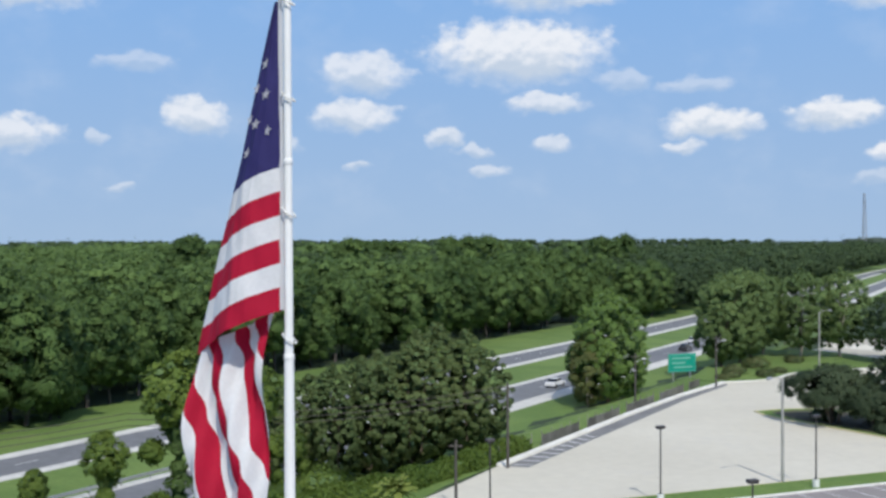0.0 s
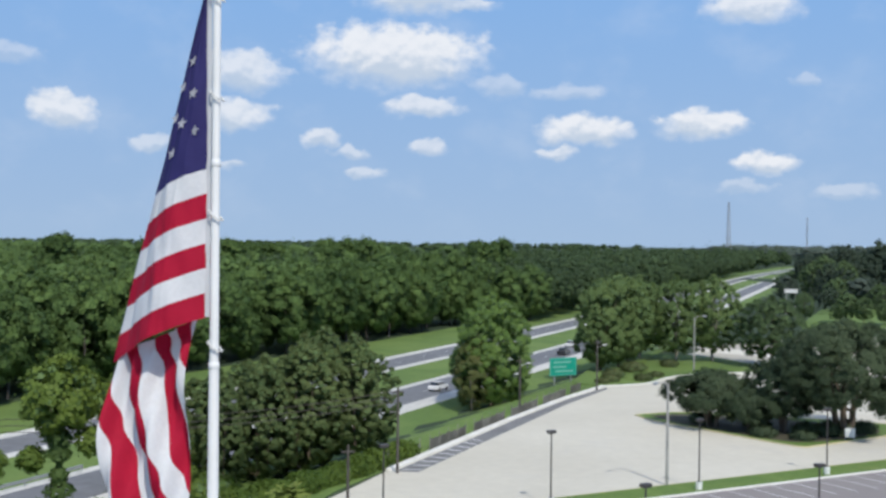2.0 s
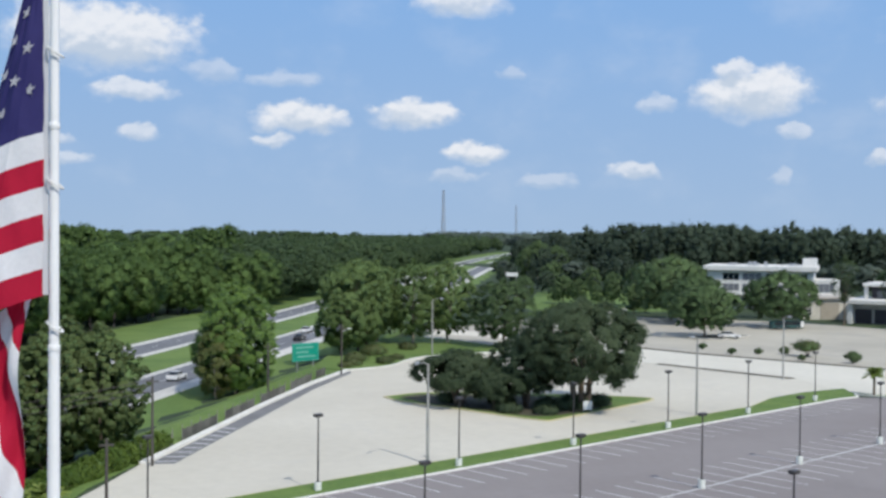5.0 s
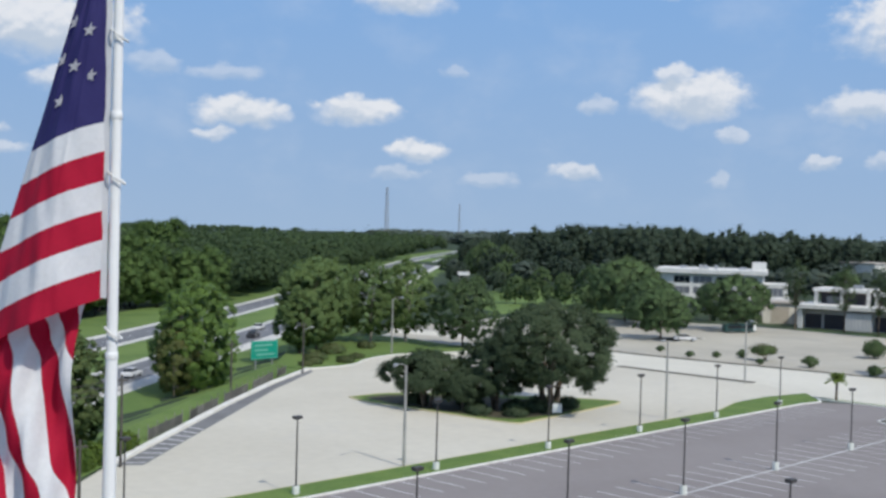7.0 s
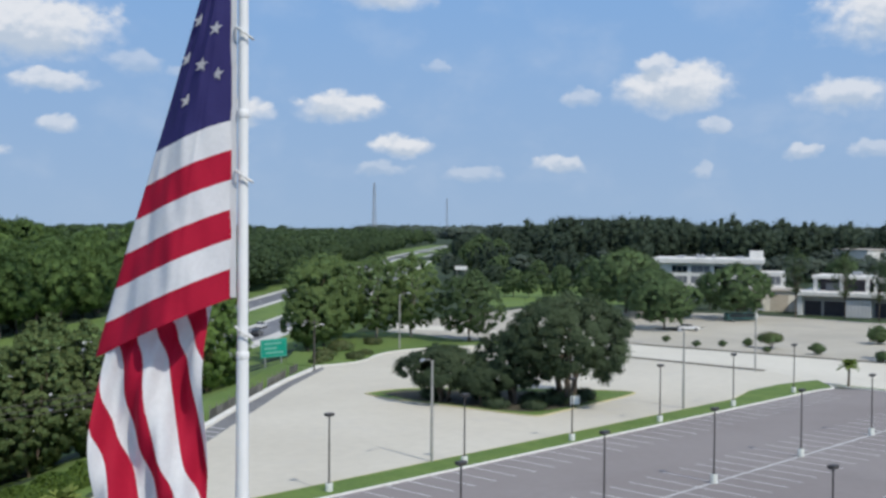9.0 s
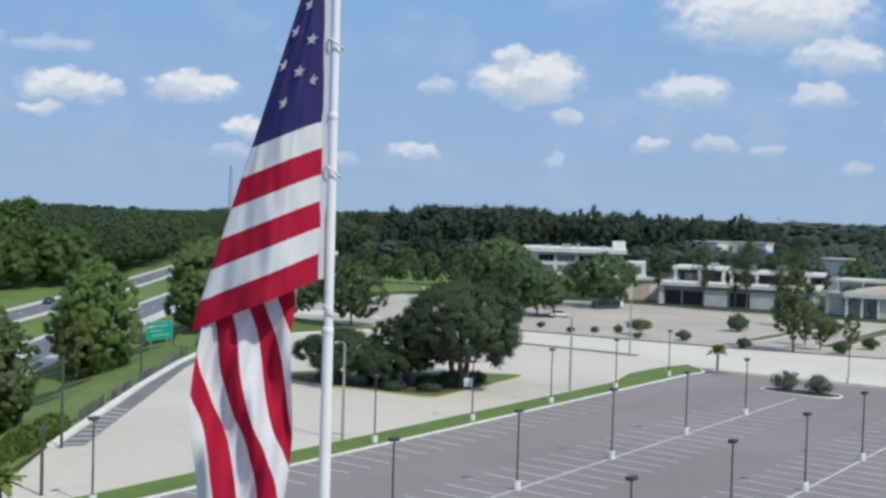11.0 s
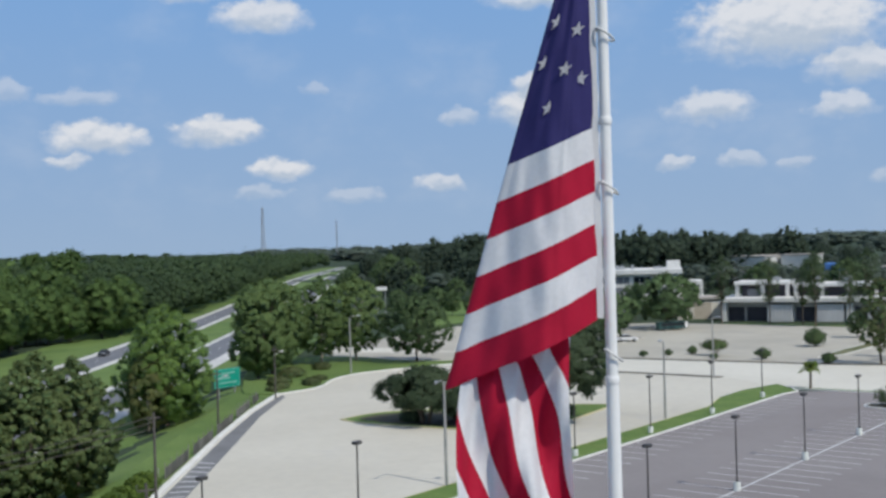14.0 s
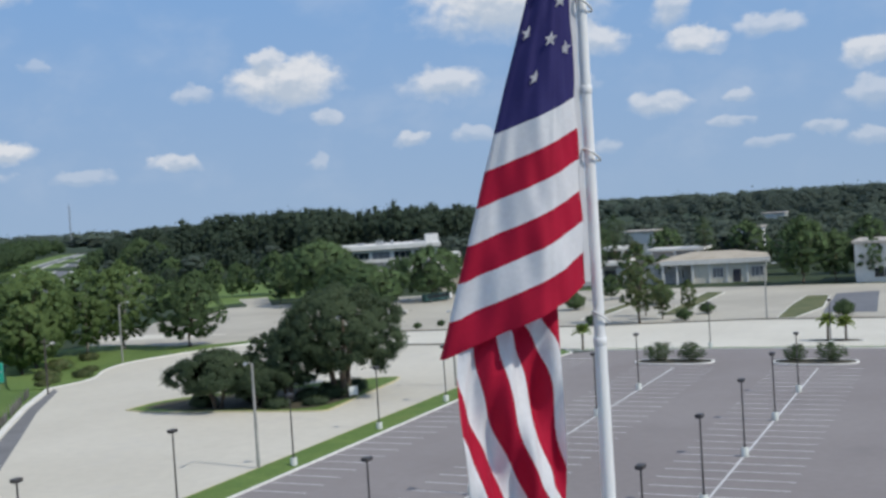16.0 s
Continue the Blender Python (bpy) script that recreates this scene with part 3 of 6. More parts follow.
for b in (-18.4, -35.8, -53.2):
    end_island(61.6, b)
palm_bed = [lot(81.6 + 1.7 * math.cos(t), -36.0 + 3.9 * math.sin(t)) for t in [2 * math.pi * i / 20 for i in range(20)]]
slab("palm_bed", palm_bed, 0.07, M_MULCH, "dark mulch bed under two small palms", "planting island", depth=0.15)
kerb("palm_bed_kerb", palm_bed, 0.25, -0.05, 0.13, M_KERB, "rounded pale kerb of the palm bed", closed=True)
slab("east_verge", [lot(72.2, 0.2), lot(73.6, 0.2), lot(75.2, -20), lot(76.6, -60), lot(77, -130), lot(75.6, -130), lot(75.2, -60), lot(73.8, -20)], 0.05, M_STRIP, "thin grass verge beside the concrete road", "grass", depth=0.1)
kerb("kerb_east", [lot(72.2, 0.0), lot(73.7, -20), lot(75.1, -60), lot(75.5, -130)], 0.25, -0.05, 0.12, M_KERB, "pale concrete kerb at the asphalt lot's end", pieces=4.0)

# low hedged verges of the cross road
slab("road_verge_near", [lot(79.6, 14), lot(81.0, 14), lot(80.4, 38), lot(79.0, 38)], 0.06, M_MULCH, "thin dark planted verge beside the road", "verge", depth=0.1)
slab("road_verge_far", [lot(97, 60), lot(98.2, 60), lot(98.6, 45), lot(103.4, 8), lot(110.4, -21), lot(110.6, -130), lot(109.2, -130), lot(109.2, -20), lot(102.2, 8), lot(97.2, 45)], 0.06, M_MULCH, "thin dark planted verge on the road's far side", "verge", depth=0.1)

# beds and patches of the upper lot
for name, pts in (("lot_bed_north", [(112.0, 11.0), (124.6, 11.6), (146.0, 11.0), (146.0, 8.4), (118.5, 8.6)]), ("lot_bed_middle", [(116, -1.9), (163.0, -0.6), (163, -4.6), (118.5, -5.4)]), ("lot_bed_south", [(110.6, -23.6), (129, -22.8), (150, -23.0), (150, -27.5), (127, -29.0), (111, -26.5)]), ("lot_bed_west", [(124, 64), (136, 62), (136, 57), (124, 56)])):
    slab(name, [lot(a, b) for a, b in pts], 0.06, M_DRYGRASS if name != "lot_bed_west" else M_MULCH, "low grass bed between the parking rows", "grass", depth=0.12)
    kerb(name + "_kerb", [lot(a, b) for a, b in pts], 0.2, -0.05, 0.09, M_KERB, "pale concrete kerb of a parking bed", closed=True)
slab("dark_patch", [lot(118.4, -29.9), lot(154, -28.3), lot(158, -36), lot(118.5, -38.6)], 0.006, M_ROAD, "patch of newer dark asphalt in the pale lot", "pavement", depth=0.03)
slab("foundation_bed", [lot(176.5, 58), lot(179.5, 58), lot(179.5, 22), lot(176.5, 22)], 0.05, M_GRASS, "green planted bed along the low buildings", "grass", depth=0.2)
# island with the live oaks
OAK = arc([(40.5, 137.5), (41.2, 133.0), (45.5, 126.0), (50.0, 117.5), (52.2, 114.0), (54.0, 114.9), (62.6, 119.3), (72.9, 124.6), (72.6, 126.6), (66, 131), (56, 136), (47, 140), (40.5, 137.5)], 2)
slab("oak_island", OAK, 0.08, M_STRIP, "grassy kerbed island under the live oaks", "grass", depth=0.12)
# Litter spread wide: its dark colour also stands for shade under the oaks.
slab("oak_mulch", arc([(42.2, 136.6), (43.4, 131.5), (47, 125.2), (51.6, 117.2), (55.5, 117.0), (61.5, 119.8), (66.8, 123.6), (65.0, 128.0), (57, 133.5), (47, 138.4), (42.2, 136.6)], 2), 0.1, M_MULCH, "dark leaf litter under the live oaks, widened to deepen their shade", "mulch", depth=0.05)
kerb("oak_island_kerb", OAK[:-1], 0.25, -0.05, 0.12, M_KERB_Y, "yellow-painted kerb round the oak island", closed=True)
slab("dirt_edge", [(10.6, 113.6), (8.6, 110.4), (6.0, 106.2), (3.0, 101.4), (-1.2, 95.2), (-3.0, 96.4), (1.2, 102.6), (4.4, 107.4), (7.0, 111.4), (9.2, 114.6)], 0.03, M_DIRT, "strip of brown dirt beside the lot", "ground", depth=0.06)
# grassy corner and second drive to the north
slab("north_grass", FAR_EDGE + [(97, 184.5), (85.0, 188.5), (79.6, 195.5), (77.2, 206), (72.5, 213), (62, 215), (50, 196), (42, 176), (40, 170)], 0.05, M_GRASS, "grassy bank with shrubs beyond the concrete lot", "grass", depth=0.3)
slab("north_drive", [(72.9, 214.0), (77.8, 206.6), (80.2, 196.3), (85.6, 189.3), (97.5, 185.3), (104, 196), (111.6, 210.6), (133, 239.7), (157, 277), (150, 281), (138.7, 259.6), (116.4, 229.3), (104, 213), (95, 201), (86, 209), (78, 219)], 0.02, M_CONCRETE2, "pale concrete drive behind the trees", "drive", depth=0.3)
kerb("north_kerb", FAR_EDGE, 0.3, -0.05, 0.13, M_KERB, "pale rounded kerb at the lot's far edge")
slab("lawn_north", [(126, 264), (140, 270), (165, 262), (200, 330), (192, 380), (170, 362), (130, 290)], -0.02, M_GRASS, "bright lawn before the woods", "grass", depth=0.1)
slab("edge_bank", [hw(84, -47.6), hw(95, -47.8), hw(165, -47.2), hw(168, -53), hw(95, -53), hw(60, -54), hw(62, -44)], -0.06, M_GRASS, "grass bank under the fence", "grass", depth=0.1)

# ---------- lamps and poles ----------


def shoebox_lamp():
    """A parking-lot light: plinth, square pole, flat head on a short arm."""
    root = base("parking_lamp", 0, 0, -60, "dark steel parking lamp with a flat head on a pale plinth", "street lamp", "parking lamps")
    bm = bmesh.new()
    tube(bm, [(0, 0, -0.05, 0.30), (0, 0, 0.72, 0.30), (0, 0, 0.76, 0.27)], 14)
    part("plinth", bm, M_PLINTH, root, "pale painted concrete plinth")
    bm = bmesh.new()
    tube(bm, [(0, 0, 0.7, 0.075), (0, 0, 3.5, 0.068), (0, 0, 6.15, 0.06)], 8)
    part("pole", bm, M_LAMP, root)
    bm = bmesh.new()
    box(bm, -0.16, 0.16, -0.16, 0.16, 0.755, 0.79, bevel=0.01)
    part("base_plate", bm, M_LAMP, root)
    bm = bmesh.new()
    box(bm, -0.36, 0.36, -0.25, 0.25, 6.12, 6.36, bevel=0.04)
    part("head", bm, M_LAMP, root)
    bm = bmesh.new()
    box(bm, -0.28, 0.28, -0.18, 0.18, 6.09, 6.121)
    part("lens", bm, M_GREYGLASS, root, "grey glass lens")
    return root


LAMP = shoebox_lamp()
spots = [(-15.5, 0.45), (0.0, 0.1), (15.7, 0.1), (31.2, 0.0), (46.8, 0.0), (62.4, 0.2)]
spots += [(-5.9 + 15.5 * k, -19.5) for k in range(-1, 4)]
spots += [(-5.2 + 15.2 * k, -36.8) for k in range(-1, 4)]
spots += [(2.4 + 15.4 * k, -54.2) for k in range(-1, 4)]
spots += [(-30.8, 0.45), (74.9, -20.2), (76.2, -50.0), (76.4, -36.0)]
for i, (a, b) in enumerate(spots):
    m = Matrix.Translation((*lot(a, b), 0.0)) @ Matrix.Rotation(radians(TURN_LOT + 3 * math.sin(i * 5.1)), 4, "Z")
    if i == 0:
        LAMP.matrix_world = m
    else:
        copy_thing(LAMP, m)


def tall_lamp(x, y, h, turn, arm=1.8, mat=None):
    root = base("tall_lamp", x, y, 0, "tall grey street lamp with a cobra-head arm", "street lamp", "tall street lamps", turn)
    bm = bmesh.new()
    tube(bm, [(0, 0, -0.1, 0.15), (0, 0, h * 0.5, 0.13), (0, 0, h, 0.10)], 10)
    part("pole", bm, mat or M_GREYPOLE, root)
    bm = bmesh.new()
    tube(bm, [(0, 0, h - 0.15, 0.05), (-arm * 0.4, 0, h + 0.18, 0.045), (-arm, 0, h + 0.25, 0.04)], 6)
    part("arm", bm, mat or M_GREYPOLE, root)
    bm = bmesh.new()
    tube(bm, [(-arm + 0.1, 0, h + 0.25, 0.07), (-arm - 0.35, 0, h + 0.24, 0.16), (-arm - 0.75, 0, h + 0.2, 0.07)], 8)
    part("lamp_head", bm, M_STEEL, root)


tall_lamp(31.5, 96.7, 9.2, TURN_LOT + 20)
tall_lamp(*lot(41.3, 3.4), 9.0, TURN_LOT, 0.6)
tall_lamp(64.0, 183.3, 9.3, 200)
tall_lamp(*lot(78.5, 14.5), 9.0, TURN_LOT + 90, 0.6)
tall_lamp(*lot(110.5, -22), 9.0, TURN_LOT + 90, 1.2)


def dark_pole(x, y, h, lamp_arm=0.0):
    root = base("utility_pole", x, y, ground_z(x, y), "slim dark timber utility pole", "pole", "utility poles")
    bm = bmesh.new()
    tube(bm, [(0, 0, -0.2, 0.14), (0, 0, h, 0.10)], 8)
    part("post", bm, M_DARKPOLE, root)
    bm = bmesh.new()
    box(bm, -0.55, 0.55, -0.05, 0.05, h - 0.55, h - 0.43)
    part("crossarm", bm, M_DARKPOLE, root)
    if lamp_arm:
        bm = bmesh.new()
        tube(bm, [(0, 0, h - 1.2, 0.04), (lamp_arm, 0, h - 0.8, 0.035)], 6)
        tube(bm, [(lamp_arm - 0.1, 0, h - 0.8, 0.06), (lamp_arm + 0.3, 0, h - 0.78, 0.13), (lamp_arm + 0.6, 0, h - 0.8, 0.06)], 8)
        part("lamp_arm", bm, M_STEEL, root)


dark_pole(7.6, 103.8, 8.2)
dark_pole(41.6, 161.5, 7.6, 0.9)
dark_pole(26.5, 142.5, 7.0, 0.9)
dark_pole(2.4, 88.0, 5.6)

# wires along the western edge
wires = tagged(new("power_lines"), "dark overhead wires sagging between utility poles", "cable")
for h in (5.4, 5.9, 6.4):
    bm = bmesh.new()
    pts = []
    for (x0, y0), (x1, y1) in (((-62.0, 60.0), (-24.0, 88.0)), ((-24.0, 88.0), (7.6, 103.8))):
        for i in range(13):
            t = i / 12
            pts.append((x0 + (x1 - x0) * t, y0 + (y1 - y0) * t, h + 1.4 - 3.6 * t * (1 - t), 0.03))
    tube(bm, pts, 4)
    part("wire", bm, M_DARKPOLE, wires)


def fence():
    """A weathered fence on the west edge: posts and panels."""
    root = tagged(new("fence"), "weathered grey mesh fence with posts along the lot", "fence")
    P = [Vector(hw(s, -48.4)) for s in np.linspace(96, 160, 27)]
    for i, (a, b) in enumerate(zip(P, P[1:])):
        za, zb = ground_z(*a), ground_z(*b)
        bm = bmesh.new()
        tube(bm, [(a.x, a.y, za - 0.1, 0.04), (a.x, a.y, za + 1.65, 0.04)], 6)
        part("post", bm, M_FENCE, root)
        if i % 5 == 3:
            continue
        n = 8
        bm = bmesh.new()
        top = []
        for k in range(n + 1):
            p = a.lerp(b, k / n)
            h = 1.15 + 0.10 * math.sin(i * 3.1 + k * 1.7)
            top.append((bm.verts.new((p.x, p.y, za - 0.05)), bm.verts.new((p.x, p.y, za + h))))
        for (l0, h0), (l1, h1) in zip(top, top[1:]):
            bm.faces.new((l0, l1, h1, h0))
        bmesh.ops.solidify(bm, geom=bm.faces[:], thickness=0.02)
        part("panel", bm, M_FENCE, root)


fence()

# ---------- green highway sign ----------


def highway_sign():
    C = Vector((40.0, 177.0, 1.75))
    root = base("highway_sign", C.x, C.y, LOW, "green highway guide sign on steel posts beside the road", "road sign", turn=22)
    z0, z1 = C.z - LOW - 1.45, C.z - LOW + 1.45
    bm = bmesh.new()
    box(bm, -2.6, 2.6, -0.04, 0.04, z0, z1, bevel=0.02)
    part("panel", bm, M_SIGN, root, "green sign panel")
    bm = bmesh.new()
    for x0, x1, za, zb in ((-2.5, 2.5, z0 + 0.1, z0 + 0.17), (-2.5, 2.5, z1 - 0.17, z1 - 0.1), (-2.5, -2.43, z0 + 0.17, z1 - 0.17), (2.43, 2.5, z0 + 0.17, z1 - 0.17)):
        box(bm, x0, x1, -0.05, -0.043, za, zb)
    part("border", bm, M_SIGNTEXT, root, "white border line")
    for x0, x1, zc in ((-1.9, 1.5, 2.2), (-1.9, 0.6, 1.45), (-1.6, 1.9, 0.75)):
        bm = bmesh.new()
        box(bm, x0, x1, -0.052, -0.044, z0 + zc - 0.14, z0 + zc + 0.14)
        part("lettering_bar", bm, M_SIGNTEXT, root, "pale bar of unreadable lettering")
    for x in (-1.6, 1.6):
        bm = bmesh.new()
        box(bm, x - 0.09, x + 0.09, 0.045, 0.2, -0.4, z1 - 0.1)
        part("post", bm, M_STEEL, root)


highway_sign()


def white_board(x, y, turn):
    root = base("sign_board", x, y, ground_z(x, y), "small white board on two tall posts among the trees", "sign", turn=turn)
    bm = bmesh.new()
    box(bm, -1.9, 1.9, -0.06, 0.06, 7.2, 8.4, bevel=0.02)
    part("board", bm, M_PAINT, root)
    for px in (-1.3, 1.3):
        bm = bmesh.new()
        tube(bm, [(px, 0.14, -0.1, 0.12), (px, 0.14, 8.0, 0.10)], 8)
        part("post", bm, M_GREYPOLE, root)


white_board(143.3, 325.4, -18)


def lattice_tower(name, x, y, h, w, stout):
    root = base(name, x, y, ground_z(x, y), "slender guyed radio mast far behind the woods", "radio mast", "radio masts")
    for k in range(3):
        a = 2 * math.pi * k / 3
        bm = bmesh.new()
        tube(bm, [(w * math.cos(a), w * math.sin(a), -1, 0.55 * stout), (w * 0.35 * math.cos(a), w * 0.35 * math.sin(a), h, 0.3 * stout)], 4)
        part("leg", bm, M_TOWER, root)
    bm = bmesh.new()
    n = int(h / 5)
    for i in range(n):
        z0, z1 = h * i / n, h * (i + 1) / n
        for k in range(3):
            a0, a1 = 2 * math.pi * k / 3, 2 * math.pi * (k + 1) / 3
            w0, w1 = w * (1 - 0.65 * z0 / h), w * (1 - 0.65 * z1 / h)
            tube(bm, [(w0 * math.cos(a0), w0 * math.sin(a0), z0, 0.28 * stout), (w1 * math.cos(a1), w1 * math.sin(a1), z1, 0.28 * stout)], 3, False)
    part("bracing", bm, M_TOWER, root)


lattice_tower("radio_mast", 606.0, 1600.0, 84.0, 4.2, 1.0)
# second mast drawn thinner to look faint as in haze
lattice_tower("radio_mast", 726.0, 1600.0, 63.0, 2.2, 0.55)


def grass_slope(s0, s1, d0, d1):
    """Mown bank that follows the fall of the ground to the highway."""
    cols, rows = int((s1 - s0) / 6), 9
    verts, faces = [], []
    for i in range(cols + 1):
        for j in range(rows + 1):
            x, y = hw(s0 + (s1 - s0) * i / cols, d0 + (d1 - d0) * j / rows)
            verts.append((x, y, ground_z(x, y) + 0.05))
    n = rows + 1
    for i in range(cols):
        for j in range(rows):
            faces.append((i * n + j, i * n + j + 1, (i + 1) * n + j + 1, (i + 1) * n + j))
    me = bpy.data.meshes.new("grass_slope")
    me.from_pydata(verts, [], faces)
    me.polygons.foreach_set("use_smooth", [True] * len(faces))
    tagged(link("grass_slope", me, M_GRASS), "mown grass bank falling to the highway", "grass", kind="structure")


grass_slope(30, 330, -51.0, -67.0)

# ---------- flagpole and flag ----------
POLE_X, POLE_Y = -3.48, 29.4


def flagpole():
    root = base("flagpole", POLE_X, POLE_Y, ground_z(POLE_X, POLE_Y), "tall white painted steel flagpole with halyard rings", "flagpole")
    bm = bmesh.new()
    tube(bm, [(0, 0, -0.2, 0.24), (0, 0, 8, 0.19), (0, 0, 18.45, 0.142)], 24)
    part("lower_section", bm, M_FLAGPOLE, root)
    bm = bmesh.new()
    tube(bm, [(0, 0, 18.45, 0.13), (0, 0, 23.9, 0.122), (0, 0, 34.0, 0.10)], 24)
    part("upper_section", bm, M_FLAGPOLE, root)
    for z, r in ((18.5, 0.155), (24.2, 0.142)):
        bm = bmesh.new()
        tube(bm, [(0, 0, z - 0.09, r - 0.01), (0, 0, z - 0.07, r), (0, 0, z + 0.07, r), (0, 0, z + 0.09, r - 0.01)], 24)
        part("collar", bm, M_FLAGPOLE, root, "white joint collar")
    for z in (28.9, 26.12, 22.76, 19.08):
        bm = bmesh.new()
        # a loose loop that hangs down on the side away from the cloth
        loop = []
        for k in range(25):
            a = 2 * math.pi * k / 24
            c = math.cos(a)
            loop.append((0.20 * c + 0.02, 0.18 * math.sin(a) - 0.04, z + 0.10 - 0.26 * (0.5 + 0.5 * c) + 0.05 * math.sin(a), 0.026))
        tube(bm, loop, 6, False)
        part("halyard_ring", bm, M_RING, root, "white retainer ring round the pole")
    bm = bmesh.new()
    tube(bm, [(0.06, 0.26, 1.2, 0.010), (0.05, 0.19, 18, 0.010), (0.04, 0.14, 33.8, 0.010)], 5)
    part("halyard", bm, M_RING, root, "thin white halyard rope")


flagpole()
HOIST_TOP, STRIPE = 28.85, 0.70
HEM = HOIST_TOP - 13 * STRIPE
OUT = Vector((-0.90, 0.436))                           # the way the cloth hangs out from the pole
SIDE = Vector((-0.436, -0.90))                         # the side turned to the lots


def drape_at(t, v):
    """A point of the upper cloth: t outwards from the hoist, v down the hoist. Returns outward reach, swell and height."""
    reach = 0.12 + 3.05 * v ** 1.02
    o = 0.27 + reach * t
    drop = (0.40 + 0.06 * v) * reach * t ** 1.12 + 0.06 * math.sin(3.0 * t + 2 * v) * t
    # an upright crease part of the way out: the inner cloth faces the sun, the outer turns from it
    crease = 0.33 + 0.08 * math.sin(3.0 * v)
    peak = 0.98 * v ** 1.05
    bend = abs(t - crease)
    swell = peak * (t / crease if t < crease else 1 - 1.25 * (t - crease) / (1 - crease))
    swell -= peak * 0.16 * math.exp(-(bend / 0.07) ** 2)
    swell += 0.08 * math.sin(9.0 * t + 3.3 * v) * v * t + 0.035 * math.sin(21 * t - 9 * v) * t + 0.03 * math.sin(16 * t + 31 * v) * v + 0.018 * math.sin(37 * t + 23 * v + 2 * math.sin(9 * v)) * v
    return o, swell, HOIST_TOP - v * 13 * STRIPE - drop


def cloth_point(o, n, z):
    p = Vector((POLE_X, POLE_Y)) + OUT * o + SIDE * n
    return (p.x, p.y, z)


def flag():
    """A limp flag: the hoist side drapes out from the pole, folds over and the fly hangs down in pleats."""
    root = tagged(new("flag"), "large limp red and white striped flag with a blue star field", "flag")
    bm = bmesh.new()
    cols, per, curl = 44, 8, 6
    rows = 13 * per
    grid = []
    for j in range(rows + 1):
        v = j / rows
        line_ = []
        for i in range(cols + curl + 1):
            if i <= cols:
                o, n, z = drape_at(i / cols, v)
            else:
                # the outer edge rolls back on itself
                o, n, z = drape_at(1.0, v)
                a = math.pi * 1.15 * (i - cols) / curl
                r = 0.05 + 0.17 * v
                o, n, z = o + r * math.sin(a), n - r * (1 - math.cos(a)), z - 0.35 * r * math.sin(a)
            line_.append(bm.verts.new(cloth_point(o, n, z)))
        grid.append(line_)
    for j in range(rows):
        stripe = j // per
        for i in range(cols + curl):
            f = bm.faces.new((grid[j][i], grid[j + 1][i], grid[j + 1][i + 1], grid[j][i + 1]))
            f.smooth = True
            f.material_index = 2 if stripe < 7 else (0 if stripe % 2 == 0 else 1)
    part("drape", bm, [M_RED, M_WHITE, M_BLUE], root, "blue star field and stripes at the hoist")
    # canvas heading sewn along the hoist
    bm = bmesh.new()
    strip = []
    for j in range(53):
        v = j / 52
        z = HOIST_TOP - v * 13 * STRIPE
        strip.append([bm.verts.new(cloth_point(q, 0.012 * math.sin(9 * v) + 0.012 * k, z + 0.02)) for q, k in ((0.15, 1), (0.30, 1), (0.30, -1), (0.15, -1))])
    for r0, r1 in zip(strip, strip[1:]):
        for k in range(4):
            bm.faces.new((r0[k], r1[k], r1[(k + 1) % 4], r0[(k + 1) % 4]))
    part("heading", bm, M_WHITE, root, "white canvas heading band")
    # the fly hangs behind the hem; its stripes slant down towards the pole
    bm = bmesh.new()
    wide, sub, down, slant = 0.44, 5, 60, 0.24
    deep = 11.5
    k0, k1 = 1, 16
    grid = []
    for j in range(down + 1):
        depth = deep * j / down
        lo = 0.80 + 0.10 * math.sin(1.1 * depth) + 0.045 * depth
        hi = 3.28 + 0.17 * math.sin(0.9 * depth + 0.2) + 0.05 * depth
        line_ = []
        for c in range((k1 - k0) * sub + 1):
            o = (k0 + c / sub) * wide - slant * depth + 0.10 * math.sin(1.3 * depth + 0.9 * c / sub)
            q = min(max(o, lo), hi)
            t = (q - lo) / (hi - lo)
            n = 0.30 * math.sin(2 * math.pi * (1.9 * t + 0.16 * depth)) * min(1, 0.35 + depth / 3) + 0.10 * math.sin(2 * math.pi * (4.6 * t - 0.21 * depth) + 1.0)
            n += -0.42 * (1 - t) * math.exp(-depth / 1.2) - 0.10 + 0.13 * depth * t * math.exp(-depth / 9)
            z = HEM + 0.30 - 0.46 * q - depth
            line_.append((bm.verts.new(cloth_point(q, n, z)), o < lo - 1e-6, o > hi + 1e-6))
        grid.append(line_)
    for j in range(down):
        for c in range((k1 - k0) * sub):
            four = (grid[j][c], grid[j + 1][c], grid[j + 1][c + 1], grid[j][c + 1])
            if all(p[1] for p in four) or all(p[2] for p in four):
                continue
            f = bm.faces.new([p[0] for p in four])
            f.smooth = True
            f.material_index = (k0 + c // sub) % 2
    bmesh.ops.delete(bm, geom=[v for v in bm.verts if not v.link_faces], context="VERTS")
    bmesh.ops.dissolve_degenerate(bm, dist=1e-5, edges=bm.edges[:])
    part("fly", bm, [M_RED, M_WHITE], root, "red and white stripes hanging down in pleats")
    for t, v in ((0.86, 0.25), (0.34, 0.29), (0.93, 0.335), (0.53, 0.37), (0.22, 0.41), (0.70, 0.445), (0.60, 0.185)):
        o, n, z = drape_at(t, v)
        bm = bmesh.new()
        ring = []
        for k in range(10):
            a = math.pi / 2 + math.pi * k / 5 + 0.25
            r = 0.17 if k % 2 == 0 else 0.07
            ring.append(bm.verts.new(cloth_point(o + r * math.cos(a), n + 0.035, z + r * math.sin(a) - 0.4 * r * math.cos(a))))
